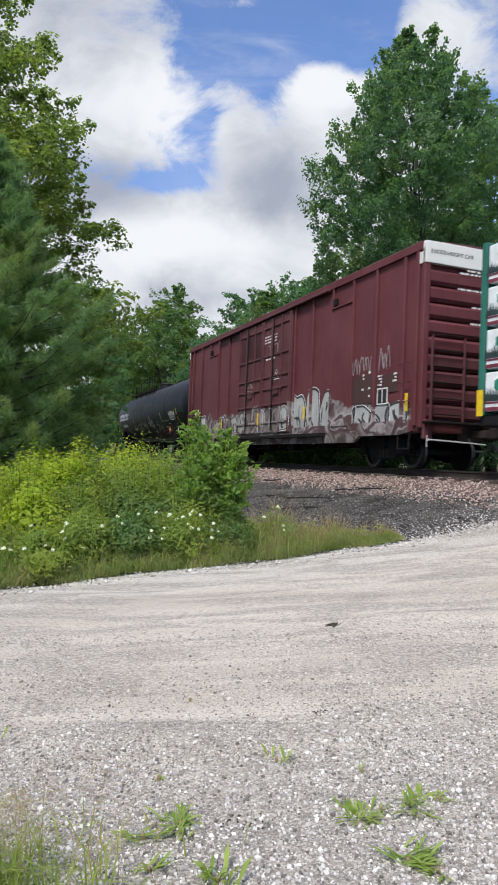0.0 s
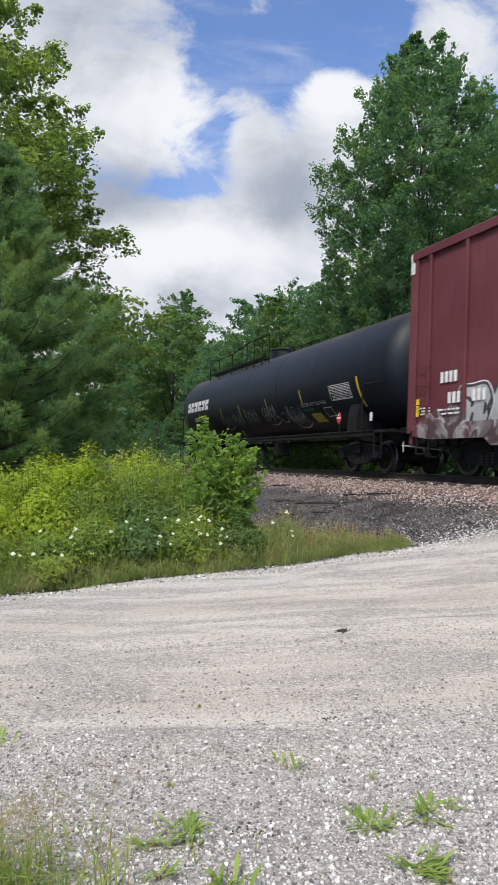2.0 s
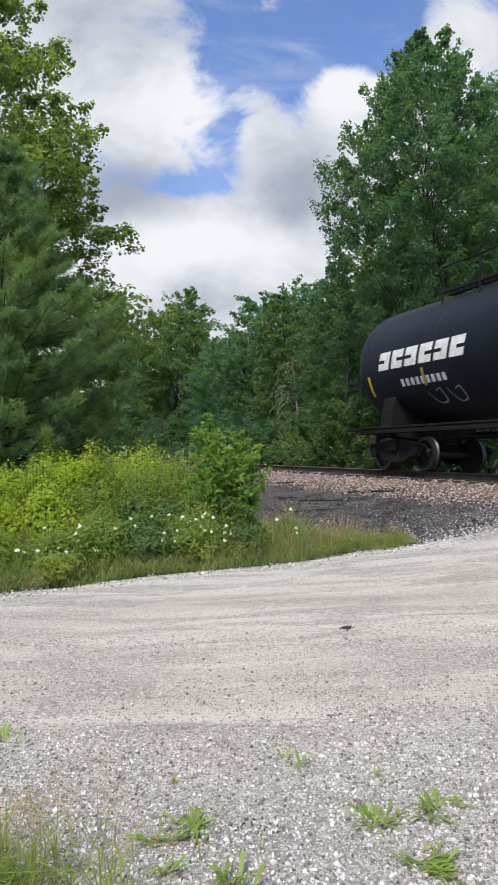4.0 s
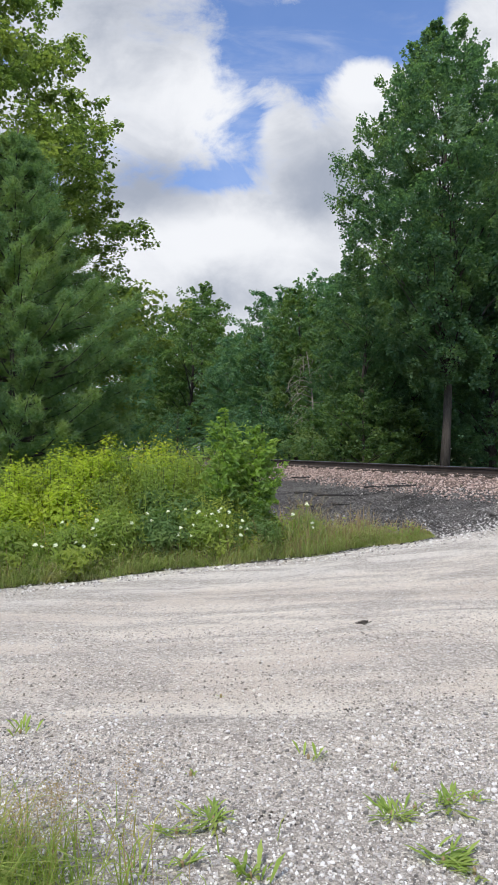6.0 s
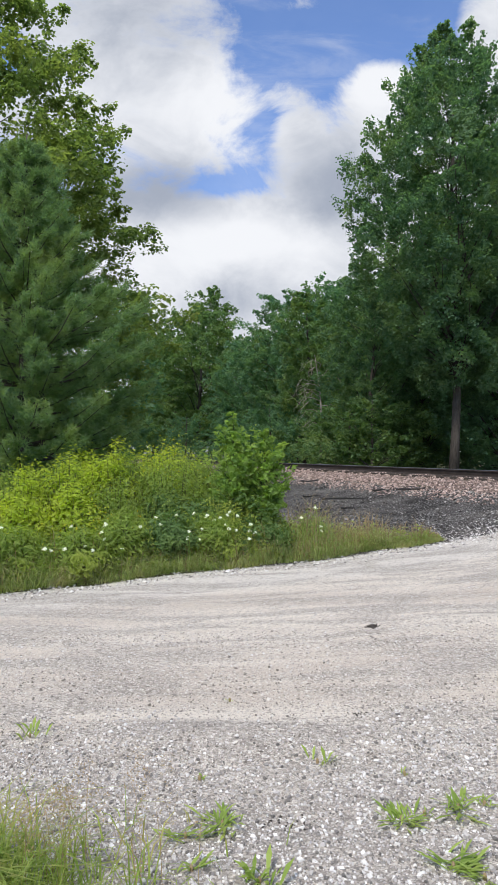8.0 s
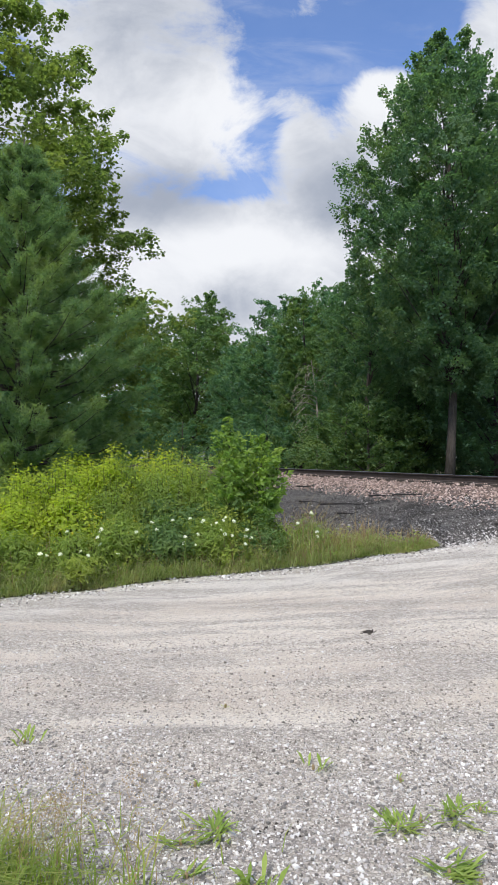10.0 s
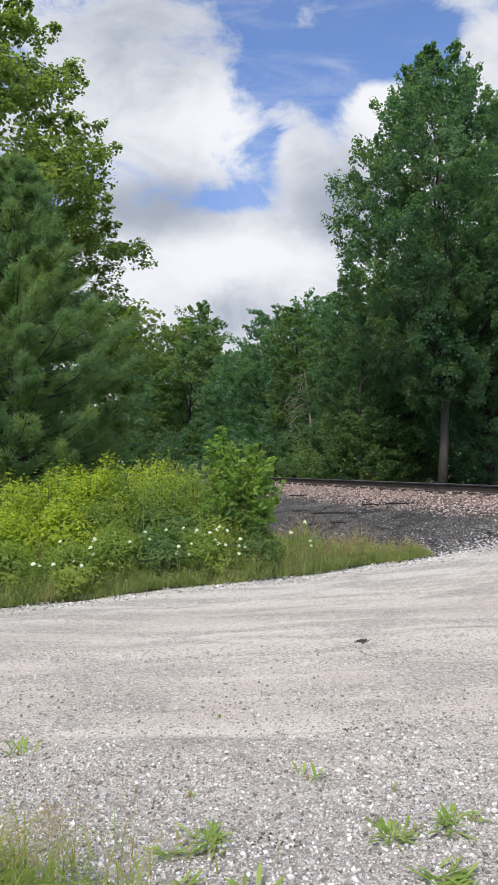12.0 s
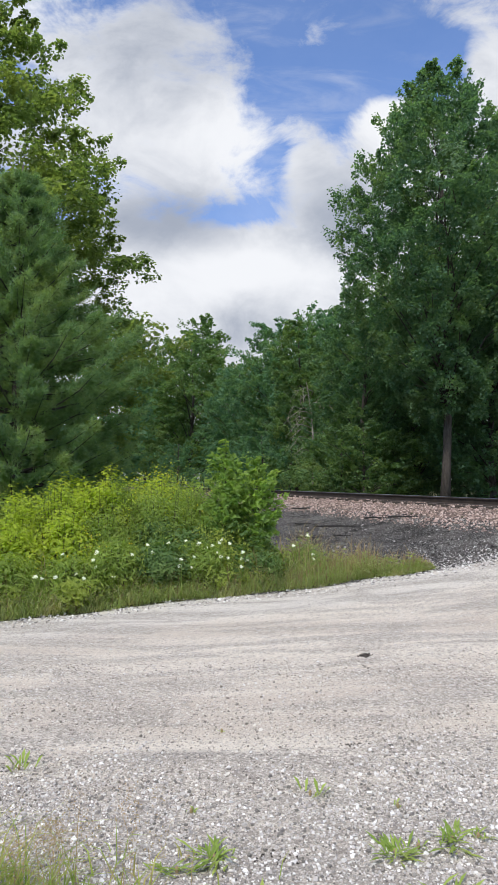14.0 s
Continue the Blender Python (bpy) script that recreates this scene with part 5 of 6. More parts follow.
PINE_H = [0.3, 1.5, 2.7, 3.5, 4.2, 4.8, 5.5, 6.3, 7.0, 7.7]
PINE_R = [1.9, 2.2, 2.35, 2.6, 2.5, 2.15, 1.45, 1.0, 0.6, 0.1]


def build_pine(seed):
    """A white pine: whorls of upswept boughs that carry soft plumes of needles."""
    rng = np.random.default_rng(seed)
    height = PINE_H[-1]
    tree = tagged(new("pine_tree"), "dense soft-needled green pine behind the brush", "pine")
    bm = bmesh.new()
    tube(bm, [(0.05 * math.sin(h), 0.05 * math.cos(h * 1.3), h) for h in np.linspace(-0.1, height, 9)], [0.13 * (1 - 0.95 * k / 8) + 0.008 for k in range(9)], 10)
    puff_p, puff_d, puff_r = [], [], []
    h = 0.35
    while h < height - 0.15:
        reach = float(np.interp(h + 0.3 * np.interp(h, PINE_H, PINE_R), PINE_H, PINE_R))
        turn = rng.uniform(0, 2 * np.pi)
        for b in range(11):
            a = turn + b * 0.571 + rng.normal(0, 0.16)
            ln = reach * rng.uniform(0.72, 1.04)
            d = np.array([math.cos(a), math.sin(a), 0])
            sd = np.array([-d[1], d[0], 0])
            up = rng.uniform(-0.08, 0.22)

            def bough(t):
                return np.array([0, 0, h]) + d * ln * t + np.array([0, 0, ln * (up * t + 0.2 * t ** 3)])
            tube(bm, [bough(t) for t in (0, 0.35, 0.7, 1.0)], [0.02 + 0.006 * ln, 0.018, 0.011, 0.005], 5, False)
            for j in range(int(6 + 14 * ln)):
                t = rng.uniform(0.12, 1.0) ** 0.62
                w = (0.26 * ln * (1.1 - t) + 0.05) * rng.uniform(-1, 1)
                puff_p.append(bough(t) + sd * w + np.array([0, 0, rng.uniform(0.0, 0.09) - 0.12 * abs(w)]))
                puff_d.append(d * 0.75 + sd * w * 0.9 + np.array([0, 0, 0.5]) + rng.normal(0, 0.15, 3))
                puff_r.append(rng.uniform(0.75, 1.25))
        h += rng.uniform(0.24, 0.33)
    part("trunk", bm, MAT["bark"], tree, "", True)
    tp, td, tr = np.array(puff_p), unit(np.array(puff_d)), np.array(puff_r)
    per = int(265000 / len(tp))
    n = len(tp) * per
    ax = np.repeat(td, per, 0)
    sz = np.repeat(tr, per)[:, None]
    p = np.repeat(tp, per, 0) + ax * rng.uniform(-0.08, 0.13, (n, 1)) * sz + rng.normal(0, 0.03, (n, 3))
    d = unit(ax * 0.75 + unit(rng.normal(0, 1, (n, 3))))
    ln = rng.uniform(0.07, 0.14, n)[:, None] * sz
    sd = unit(np.cross(d, rng.normal(0, 1, (n, 3)))) * 0.008
    v = np.stack([p - sd, p + sd, p + d * ln], 1).reshape(-1, 3)
    f = np.arange(n * 3).reshape(-1, 3)
    mesh_part("needles", [(v, f)], MAT["pine"], tree)
    return tree


# the tall tree across the track, and its neighbours
def away(u, d):
    """A place by its bearing (metres aside at 1240 m) and distance ahead."""
    return (u - 441) / 1240 * d, d


def at_track(s, off):
    p, t, n = along_track(s, off)
    return p.x, p.y


TALL = [(0.22, 1.6), (0.34, 2.7), (0.45, 3.4), (0.55, 3.7), (0.65, 3.8), (0.735, 3.3), (0.83, 2.35), (0.91, 1.35), (0.97, 0.55), (1.0, 0.15)]
ROUND = [(0.08, 3.6), (0.25, 4.9), (0.45, 5.2), (0.65, 4.9), (0.82, 3.8), (0.94, 2.2), (1.0, 0.6)]
BROAD = [(0.1, 2.6), (0.25, 3.4), (0.45, 3.8), (0.65, 3.7), (0.84, 2.8), (0.95, 1.6), (1.0, 0.5)]
OVAL = [(0.06, 2.0), (0.2, 2.7), (0.45, 3.0), (0.65, 2.7), (0.82, 2.0), (0.94, 1.2), (1.0, 0.4)]
LOW = [(0.03, 1.7), (0.2, 2.2), (0.5, 2.2), (0.75, 1.7), (1.0, 0.4)]
plant(build_tree("tall_tree", "tall full-crowned dark green tree with a bare lower trunk", 11, 16.9, TALL, 0.165, 440, 300, 0.115, "tulip", 0.8, (-0.008, 0), 0.24, 0.42, 9, width=0.8, rise=0.66, limb=0.008, every=3), 7.48, 26.0)
plant(build_tree("woodland_tree", "broad rounded olive-green woodland tree", 21, 13.7, ROUND, 0.2, 300, 170, 0.25, "woods", 1.1, deep=0.3, rise=0.25, every=6), *away(345, 71), 0, 1.15)
wood_b = plant(build_tree("woodland_tree", "narrow dark green woodland tree with a dense top", 22, 13.2, BROAD, 0.18, 180, 150, 0.22, "woods_dark", 0.95, deep=0.25, rise=0.45, every=3), *away(572, 48), 40)
wood_c = plant(build_tree("woodland_tree", "leafy light green woodland tree with an uneven top", 23, 10.6, [(h, r * 0.72) for h, r in OVAL], 0.14, 110, 190, 0.18, "woods", 0.62, (0.01, 0), 0.15, rise=0.5, every=3), *away(535, 41))
under = plant(build_tree("undergrowth_tree", "low dark leafy thicket tree at the wood's edge", 24, 4.4, LOW, 0.08, 56, 120, 0.17, "woods_dark", 0.7, every=3), *away(520, 40))
under_b = plant(build_tree("undergrowth_tree", "low dense leafy thicket tree at the wood's edge", 25, 3.4, LOW, 0.07, 56, 120, 0.155, "woods", 0.65, every=3), *away(650, 29.5), 50)
far_tree = plant(build_tree("far_tree", "tall distant woodland tree seen above the others", 26, 20.5, BROAD, 0.22, 190, 110, 0.34, "woods", 1.2, rise=0.5, every=6), *away(362, 82))
filler = plant(build_tree("backwood_tree", "dark crowded tree deep in the wood", 27, 12.0, BROAD, 0.2, 90, 60, 0.46, "woods_dark", 1.4, every=5), *away(610, 50))
mid_tree = plant(build_tree("woodland_tree", "dense mid-height tree standing before the tall tree", 28, 10.3, [(0.12, 1.9), (0.3, 2.3), (0.55, 2.3), (0.78, 1.7), (0.93, 0.9), (1.0, 0.3)], 0.13, 170, 215, 0.14, "tulip", 0.72, rise=0.5, every=3), *away(650, 32.5))

for src, u, d, rz, size in [
    (far_tree, 262, 78, 90, 0.62), (wood_b, 497, 52, 150, 0.9), (wood_b, 430, 58, 250, 0.74), (mid_tree, 735, 33.5, 200, 0.84),
    (mid_tree, 880, 28, 70, 0.95), (wood_b, 935, 31, 15, 1.12), (wood_c, 462, 56, 15, 0.95), (wood_c, 595, 38, 120, 0.8),
]:
    plant(copy_thing(src, Matrix()), *away(u, d), rz, size * 1.1)
for src, u, d, rz, size in [
    (far_tree, 235, 95, 140, 1.0), (filler, 470, 64, 10, 0.9), (filler, 545, 56, 70, 0.9), (filler, 690, 44, 130, 0.95), (filler, 760, 42, 200, 1.0), (filler, 860, 42, 20, 1.0),
    (filler, 430, 70, 100, 0.9), (filler, 330, 84, 230, 1.0),
]:
    plant(copy_thing(src, Matrix()), *away(u, d), rz, size * 1.1)
for src, s, off, rz in [(far_tree, 120, 6, 20), (filler, 112, 9, 20), (filler, 5, 16, 60), (filler, -8, 14, 30), (filler, -26, 13, 77)]:
    plant(copy_thing(src, Matrix()), *at_track(s, off), rz)
for src, u, d, rz in [
    (under, 470, 47, 80), (under, 400, 54, 200), (under, 320, 64, 30), (under_b, 270, 68, 260),
    (under_b, 590, 36, 190), (under_b, 610, 31.5, 33), (under_b, 705, 31, 120), (under, 650, 36, 288), (under, 745, 36, 70), (under, 850, 36, 170), (under, 905, 29, 20), (under, 560, 43, 200), (under, 800, 37, 140),
]:
    plant(copy_thing(src, Matrix()), *away(u, d), rz)


def build_snag():
    """Thin bare grey limbs and twigs hanging among the leaves."""
    rng = random.Random(6)
    bm = bmesh.new()
    tube(bm, [(0, 0, 0), (0.15, 0, 2.0), (0.05, 0.1, 4.0), (-0.2, 0, 5.6)], [0.07, 0.055, 0.035, 0.015], 7)
    for i in range(16):
        h = 2.2 + i * 0.2
        d, r = rng.choice((-1, 1)), rng.uniform(0.5, 1.3)
        pts = [Vector((0.05, 0.05, h))]
        for j in range(5):
            t = (j + 1) / 5
            pts.append(Vector((d * r * t + rng.uniform(-0.1, 0.1), -0.9 * t, h + 0.35 * math.sin(t * 2.2) - 0.75 * t * t * rng.uniform(0.3, 1.2) + rng.uniform(-0.06, 0.06))))
        tube(bm, pts, [0.018, 0.015, 0.013, 0.01, 0.007, 0.004], 5)
        for j in (2, 3, 4):
            q = pts[j]
            tube(bm, [q, q + Vector((d * rng.uniform(-0.1, 0.3), -0.1, rng.uniform(-0.35, 0.1))), q + Vector((d * rng.uniform(-0.1, 0.5), -0.15, rng.uniform(-0.8, 0.1)))], [0.009, 0.006, 0.003], 4)
    me = bpy.data.meshes.new("dead_tree")
    bm.to_mesh(me)
    bm.free()
    me.materials.append(MAT["bark_pale"])
    return tagged(new("dead_tree", me), "bare grey dead tree among green woodland", "dead tree")


plant(build_snag(), *away(556, 33.4))

# the near side: maple above, pine before it
MAPLE = [(0.12, 4.6), (0.2, 5.7), (0.28, 6.1), (0.36, 6.0), (0.48, 5.3), (0.57, 4.55), (0.66, 3.6), (0.72, 2.95), (0.8, 2.1), (0.9, 1.0), (1.0, 0.2)]
plant(build_tree("maple_tree", "large maple with light green leaves on spreading boughs", 31, 20.5, MAPLE, 0.3, 380, 380, 0.13, "maple", 1.05, (0, 0), 0.1, 0.3, 12, width=0.9, rise=0.3, limb=0.006, every=3), -9.3, 23.0)
plant(build_pine(41), -4.35, 13.2)
plant(copy_thing(filler, Matrix()), -13, 29, 40)
plant(copy_thing(filler, Matrix()), *away(165, 46), 10, 0.95)
plant(copy_thing(filler, Matrix()), -24, 22, 10)
plant(copy_thing(under, Matrix()), *away(195, 34), 10)
plant(copy_thing(under_b, Matrix()), *away(60, 20), 70)
plant(copy_thing(under, Matrix()), *away(-20, 17), 130)


# ---- brush along the road ----
def brush_top(x, y):
    """Height of the brush above the ground."""
    d = y - edge_y(x)
    h = np.interp(d, [0.0, 0.35, 0.9, 1.8, 3.0, 6.0], [0.12, 0.35, 0.8, 1.25, 1.5, 1.45]) * np.interp(x / y, [-0.36, -0.28, -0.2, -0.12, -0.05, 0.05], [0.88, 0.95, 1.08, 1.22, 1.2, 1.0])
    return h * (0.86 + 0.05 * np.sin(x * 1.7 + 0.6) + 0.13 * np.sin(x * 3.3 + y * 2.2) * np.sin(y * 2.7 - x) + 0.07 * np.sin(x * 9.1 + y * 5))


def in_brush(x, y):
    q = from_rail(x, y)
    rag = 0.28 * np.sin(y * 9.1 + 3 * np.sin(y * 3.7)) * np.sin(x * 7.3)
    return (y > edge_y(x) + 0.25) & (q > 1.6) & (x < 0.03 * y + rag)


def scatter_brush(name, label, seed, n, mat, size, where, width=0.5, low=0.25, droop=0.2):
    rng = np.random.default_rng(seed)
    x, d = rng.uniform(-9.5, 0.8, n * 4), rng.exponential(1.6, n * 4)
    y = edge_y(x) + 0.25 + d
    # leaves gather on stems
    stem = 0.22
    sx, sy = np.round(x / stem), np.round(y / stem)
    jx = np.modf(np.abs(np.sin(sx * 12.9898 + sy * 78.233) * 43758.5453))[0] - 0.5
    x, y = sx * stem + jx * stem + rng.normal(0, 0.07, len(x)), sy * stem + rng.normal(0, 0.09, len(x))
    ok = in_brush(x, y) & where(x, y, rng)
    x, y, jx = x[ok][:n], y[ok][:n], jx[ok][:n]
    h = brush_top(x, y) * (1 + 0.45 * jx)
    u = low + (1 - low) * rng.random(len(x)) ** 0.7
    pos = np.stack([x, y, ground_z(x, y) + h * u], -1)
    face = np.tile([0.0, -0.35, 0.9], (len(x), 1))
    v, f = leaf_arrays(rng, pos, face, size * rng.uniform(0.6, 1.35, len(x)), width, 0.2, droop)
    ob = new(name, mesh_from(name, v, f, MAT[mat]))
    return tagged(ob, label, "brush", kind="stuff")


scatter_brush("weed_thicket", "dense green leafy weeds beside the road", 51, 34000, "shrub_green", 0.06, lambda x, y, r: r.random(len(x)) < 0.8, 0.34)


def build_shrub(seed, x, y, height, radius, mat, leaf, width, label, stems=60, per=62):
    """A rounded clump of leafy stems fanning out from one root."""
    rng = np.random.default_rng(seed)
    sh = tagged(new("shrub"), label, "shrub", "shrubs along the road")
    a = rng.uniform(0, 2 * np.pi, stems)
    r = radius * np.sqrt(rng.random(stems)) * rng.uniform(0.8, 1.15, stems)
    top = np.stack([r * np.cos(a), r * np.sin(a), height * np.sqrt(np.clip(1 - (r / radius / 1.15) ** 2, 0.05, 1)) * rng.uniform(0.9, 1.06, stems)], -1)
    foot = top * np.array([0.3, 0.3, 0.0])
    bm = bmesh.new()
    for p, q in zip(foot, top):
        m = (p + q) / 2 + rng.normal(0, 0.03, 3)
        tube(bm, [p - np.array([0, 0, 0.03]), m, q], [0.007, 0.005, 0.002], 4, False)
    part("stem", bm, MAT["bark"], sh)["kind"] = "stuff"
    u = 0.3 + 0.72 * rng.random((stems, per)) ** 0.5
    pos = foot[:, None] + (top - foot)[:, None] * u[..., None] + rng.normal(0, 0.062, (stems, per, 3))
    face = pos * np.array([1.0, 1.0, 0.35]) / radius + np.array([0, 0, 0.45]) + rng.normal(0, 0.2, pos.shape)
    pos, face = pos.reshape(-1, 3), face.reshape(-1, 3)
    v, f = leaf_arrays(rng, pos, face, leaf * rng.uniform(0.55, 1.3, len(pos)), width, 0.2, 0.2)
    mesh_part("leaves", [(v, f)], MAT[mat], sh)
    sh.matrix_basis = pose(x, y, float(ground_z(x, y)))
    return sh


def plant_shrubs():
    rng = random.Random(55)
    kinds = {"yellow": ("shrub_yellow", 0.058, 0.64, "bright yellow-green leafy shrub at the roadside"), "green": ("shrub_green", 0.064, 0.38, "olive green weedy shrub with narrow leaves"),
             "dark": ("shrub_dark", 0.068, 0.5, "dark green broad-leaved shrub at the roadside")}
    for row, (d, hh) in enumerate(((0.75, 0.44), (1.35, 0.68), (2.1, 0.9), (2.9, 1.0), (3.7, 1.02))):
        x = -5.2
        while x < 0.3:
            px, py = x + rng.uniform(-0.15, 0.15), float(edge_y(x)) + d + rng.uniform(-0.25, 0.25)
            b = px / py
            if b < (-0.035 if row > 0 else 0.02) and float(from_rail(px, py)) > 1.7:
                yellow = row > 0 and b < -0.17 + rng.uniform(-0.07, 0.08)
                kind = ("yellow" if rng.random() < 0.75 else "green") if yellow else ("dark" if rng.random() < (0.75 if row < 2 and b > -0.14 else 0.08) else "green")
                mat, leaf, width, label = kinds[kind]
                k = float(np.interp(b, [-0.36, -0.31, -0.235, -0.154, -0.09, -0.04], [1.3, 1.47, 1.6, 1.63, 1.5, 1.2]))
                h = max(0.35, (hh * k - (float(ground_z(px, py)) if row > 1 else 0)) * rng.uniform(0.82, 1.12))
                build_shrub(1000 + row * 100 + int(x * 10 + 60), px, py, h, rng.uniform(0.36, 0.58), mat, leaf, width, label)
            x += rng.uniform(0.45, 0.66)


plant_shrubs()


def build_brush_stems():
    rng = np.random.default_rng(54)
    x = rng.uniform(-9, 0.6, 9000)
    y = edge_y(x) + 0.3 + rng.exponential(1.5, len(x))
    ok = in_brush(x, y)
    x, y = x[ok][:4500], y[ok][:4500]
    root = np.stack([x, y, ground_z(x, y)], -1)
    v, f = blade_arrays(rng, root, brush_top(x, y) * rng.uniform(0.8, 1.2, len(x)), 0.15, 0.012)
    return tagged(new("weed_stems", mesh_from("weed_stems", v, f, MAT["shrub_green"])), "thin green weed stems in the brush", "brush", kind="stuff")


build_brush_stems()
build_shrub(1900, 0.9, float(edge_y(0.9)) + 0.95, 0.5, 0.3, "sapling", 0.05, 0.35, "pale green leafy weeds beside the cinder bank", 30, 34)
build_shrub(1901, 0.45, float(edge_y(0.45)) + 0.8, 0.5, 0.34, "shrub_green", 0.07, 0.3, "low green weeds beside the cinder bank", 30, 34)
SAPLING = [(0.28, 0.16), (0.45, 0.27), (0.65, 0.27), (0.85, 0.15), (1.0, 0.04)]
plant(build_tree("sapling", "leafy light green sapling at the end of the brush", 61, 2.05, SAPLING, 0.02, 50, 40, 0.098, "sapling", 0.23, bare=0.1, sprays=6, category="sapling", width=0.62, rise=0.6), -0.3, 10.6)
plant(build_tree("sapling", "low leafy light green sapling beside the cinder bank", 62, 1.82, SAPLING, 0.02, 50, 40, 0.098, "sapling", 0.23, bare=0.1, sprays=6, category="sapling", width=0.62, rise=0.6), 0.16, 10.6)
plant(build_tree("sapling", "low dark green bush beside the cinder bank", 63, 0.85, [(0.05, 0.24), (0.4, 0.32), (0.8, 0.2), (1.0, 0.08)], 0.02, 44, 60, 0.065, "shrub_dark", 0.22, sprays=6, category="bush"), 0.05, 10.3)


def build_grass(name, label, seed, n, place, height, lean, width, mat="grass"):
    rng = np.random.default_rng(seed)
    x, y, k = place(rng, n)
    root = np.stack([x, y, ground_z(x, y) - 0.01], -1)
    v, f = blade_arrays(rng, root, height * k * rng.uniform(0.45, 1.3, len(x)), lean, width)
    return tagged(new(name, mesh_from(name, v, f, MAT[mat])), label, "grass", kind="stuff")


def verge(rng, n):
    x = rng.uniform(-9, 2.75, n)
    wide = np.interp(x, [-9, 0, 0.8, 1.4, 2.1, 2.75], [0.9, 0.85, 1.25, 0.8, 0.45, 0.1]) * (0.75 + 0.4 * np.abs(np.sin(x * 6.3 + 2 * np.sin(x * 2.1))))
    d = rng.random(n) ** 1.2 * wide
    y = edge_y(x) + 0.05 + d + 0.06 * np.sin(x * 5)
    return x, y, np.interp(d, [0, 0.15, 0.5, 1.0], [0.35, 0.75, 1.1, 1.25]) * np.interp(x, [0.4, 0.8, 1.2, 3.2], [1.0, 1.25, 1.0, 0.4]) * (0.6 + 0.75 * np.abs(np.sin(x * 4.1 + 1.3 * np.sin(y * 6 + x))))


build_grass("verge_grass", "green and straw-coloured grass fringe along the road", 71, 22000, verge, 0.33, 1.3, 0.007)


def near_tuft(rng, n):
    a, r = rng.uniform(0, 2 * np.pi, n), np.abs(rng.normal(0, 0.42, n))
    x, y = -1.12 + r * np.cos(a) * 1.15, 2.42 + r * np.sin(a) * 0.65
    k = np.interp(np.hypot((x + 1.15), y - 2.45), [0, 0.45, 1.0], [1.0, 0.7, 0.3])
    return x, y, k


build_grass("grass_tuft", "tall fine grass growing at the gravel's edge", 72, 2600, near_tuft, 0.36, 0.95, 0.007, "tuft")


def build_verge_weeds():
    """Low broad leaves among the verge grass, and dry seed heads above it."""
    rng = np.random.default_rng(73)
    x, y, k = verge(rng, 5200)
    pos = np.stack([x, y + 0.1, ground_z(x, y) + 0.28 * k * rng.uniform(0.2, 1.2, len(x))], -1)
    v, f = leaf_arrays(rng, pos, np.tile([0, -0.3, 0.9], (len(x), 1)), 0.06 * rng.uniform(0.6, 1.3, len(x)), 0.4, 0.2, 0.2)
    tagged(new("verge_weeds", mesh_from("verge_weeds", v, f, MAT["shrub_green"])), "low leafy weeds among the verge grass", "weeds", kind="stuff")
    x, y, k = verge(rng, 7500)
    ok = rng.random(len(x)) < np.interp(x, [-3, 0, 1], [0.2, 0.6, 1.0])
    x, y, k = x[ok], y[ok] + 0.1, k[ok]
    root = np.stack([x, y, ground_z(x, y)], -1)
    v, f = blade_arrays(rng, root, 0.46 * k * rng.uniform(0.5, 1.3, len(x)), 0.5, 0.007)
    tagged(new("dry_grass", mesh_from("dry_grass", v, f, MAT["straw"])), "dry straw-coloured grass stalks on the verge", "grass", kind="stuff")
    # pinkish seed heads over the near tuft
    n = 46
    x, y = rng.normal(-0.72, 0.2, n), rng.normal(2.62, 0.13, n)
    root = np.stack([x, y, ground_z(x, y)], -1)
    h = rng.uniform(0.25, 0.46, n)
    parts = [blade_arrays(rng, root, h, 0.3, 0.003)]
    for i in range(26):
        p = root + np.array([0, 0, 1.0]) * (h * rng.uniform(0.7, 0.98, n))[:, None] + rng.normal(0, 0.018, (n, 3))
        parts.append(leaf_arrays(rng, p, rng.normal(0, 1, (n, 3)), 0.012 * np.ones(n), 0.4, 0.2, 0.1))
    vs, fs, o = [], [], 0
    for v, f in parts:
        vs.append(v)
        fs.append(f + o)
        o += len(v)
    tagged(new("seed_heads", mesh_from("seed_heads", np.concatenate(vs), np.concatenate(fs), MAT["straw"])), "pinkish dry seed heads above the grass tuft", "grass", kind="stuff")


build_verge_weeds()


# ---- flowers ----
def build_flower(seed):
    rng = np.random.default_rng(seed)
    fl = tagged(new("white_wildflower"), "flat white umbel wildflower on a thin stem", "flower", "white wildflowers in the grass")
    bm = bmesh.new()
    h = 0.62
    tube(bm, [(0, 0, 0), (0.02, 0.01, h * 0.5), (0.0, 0.03, h)], [0.006, 0.005, 0.003], 5)
    for a in range(8):
        t = a * math.pi / 4
        tube(bm, [(0, 0.03, h), (0.035 * math.cos(t), 0.03 + 0.035 * math.sin(t), h + 0.03)], [0.002, 0.0015], 3)
    part("stem", bm, MAT["shrub_green"], fl)
    n = 50
    r, a = 0.023 * np.sqrt(rng.random(n)), rng.uniform(0, 2 * np.pi, n)
    pos = np.stack([r * np.cos(a), 0.03 + 0.8 * r * np.sin(a), h + 0.035 + 0.6 * r * np.sin(a) + 0.012 * rng.random(n)], -1)
    mesh_part("umbel", [leaf_arrays(rng, pos, np.tile([0, -0.6, 0.8], (n, 1)), 0.013 * np.ones(n), 0.9, 0.1, 0)], MAT["petal"], fl)
    return fl


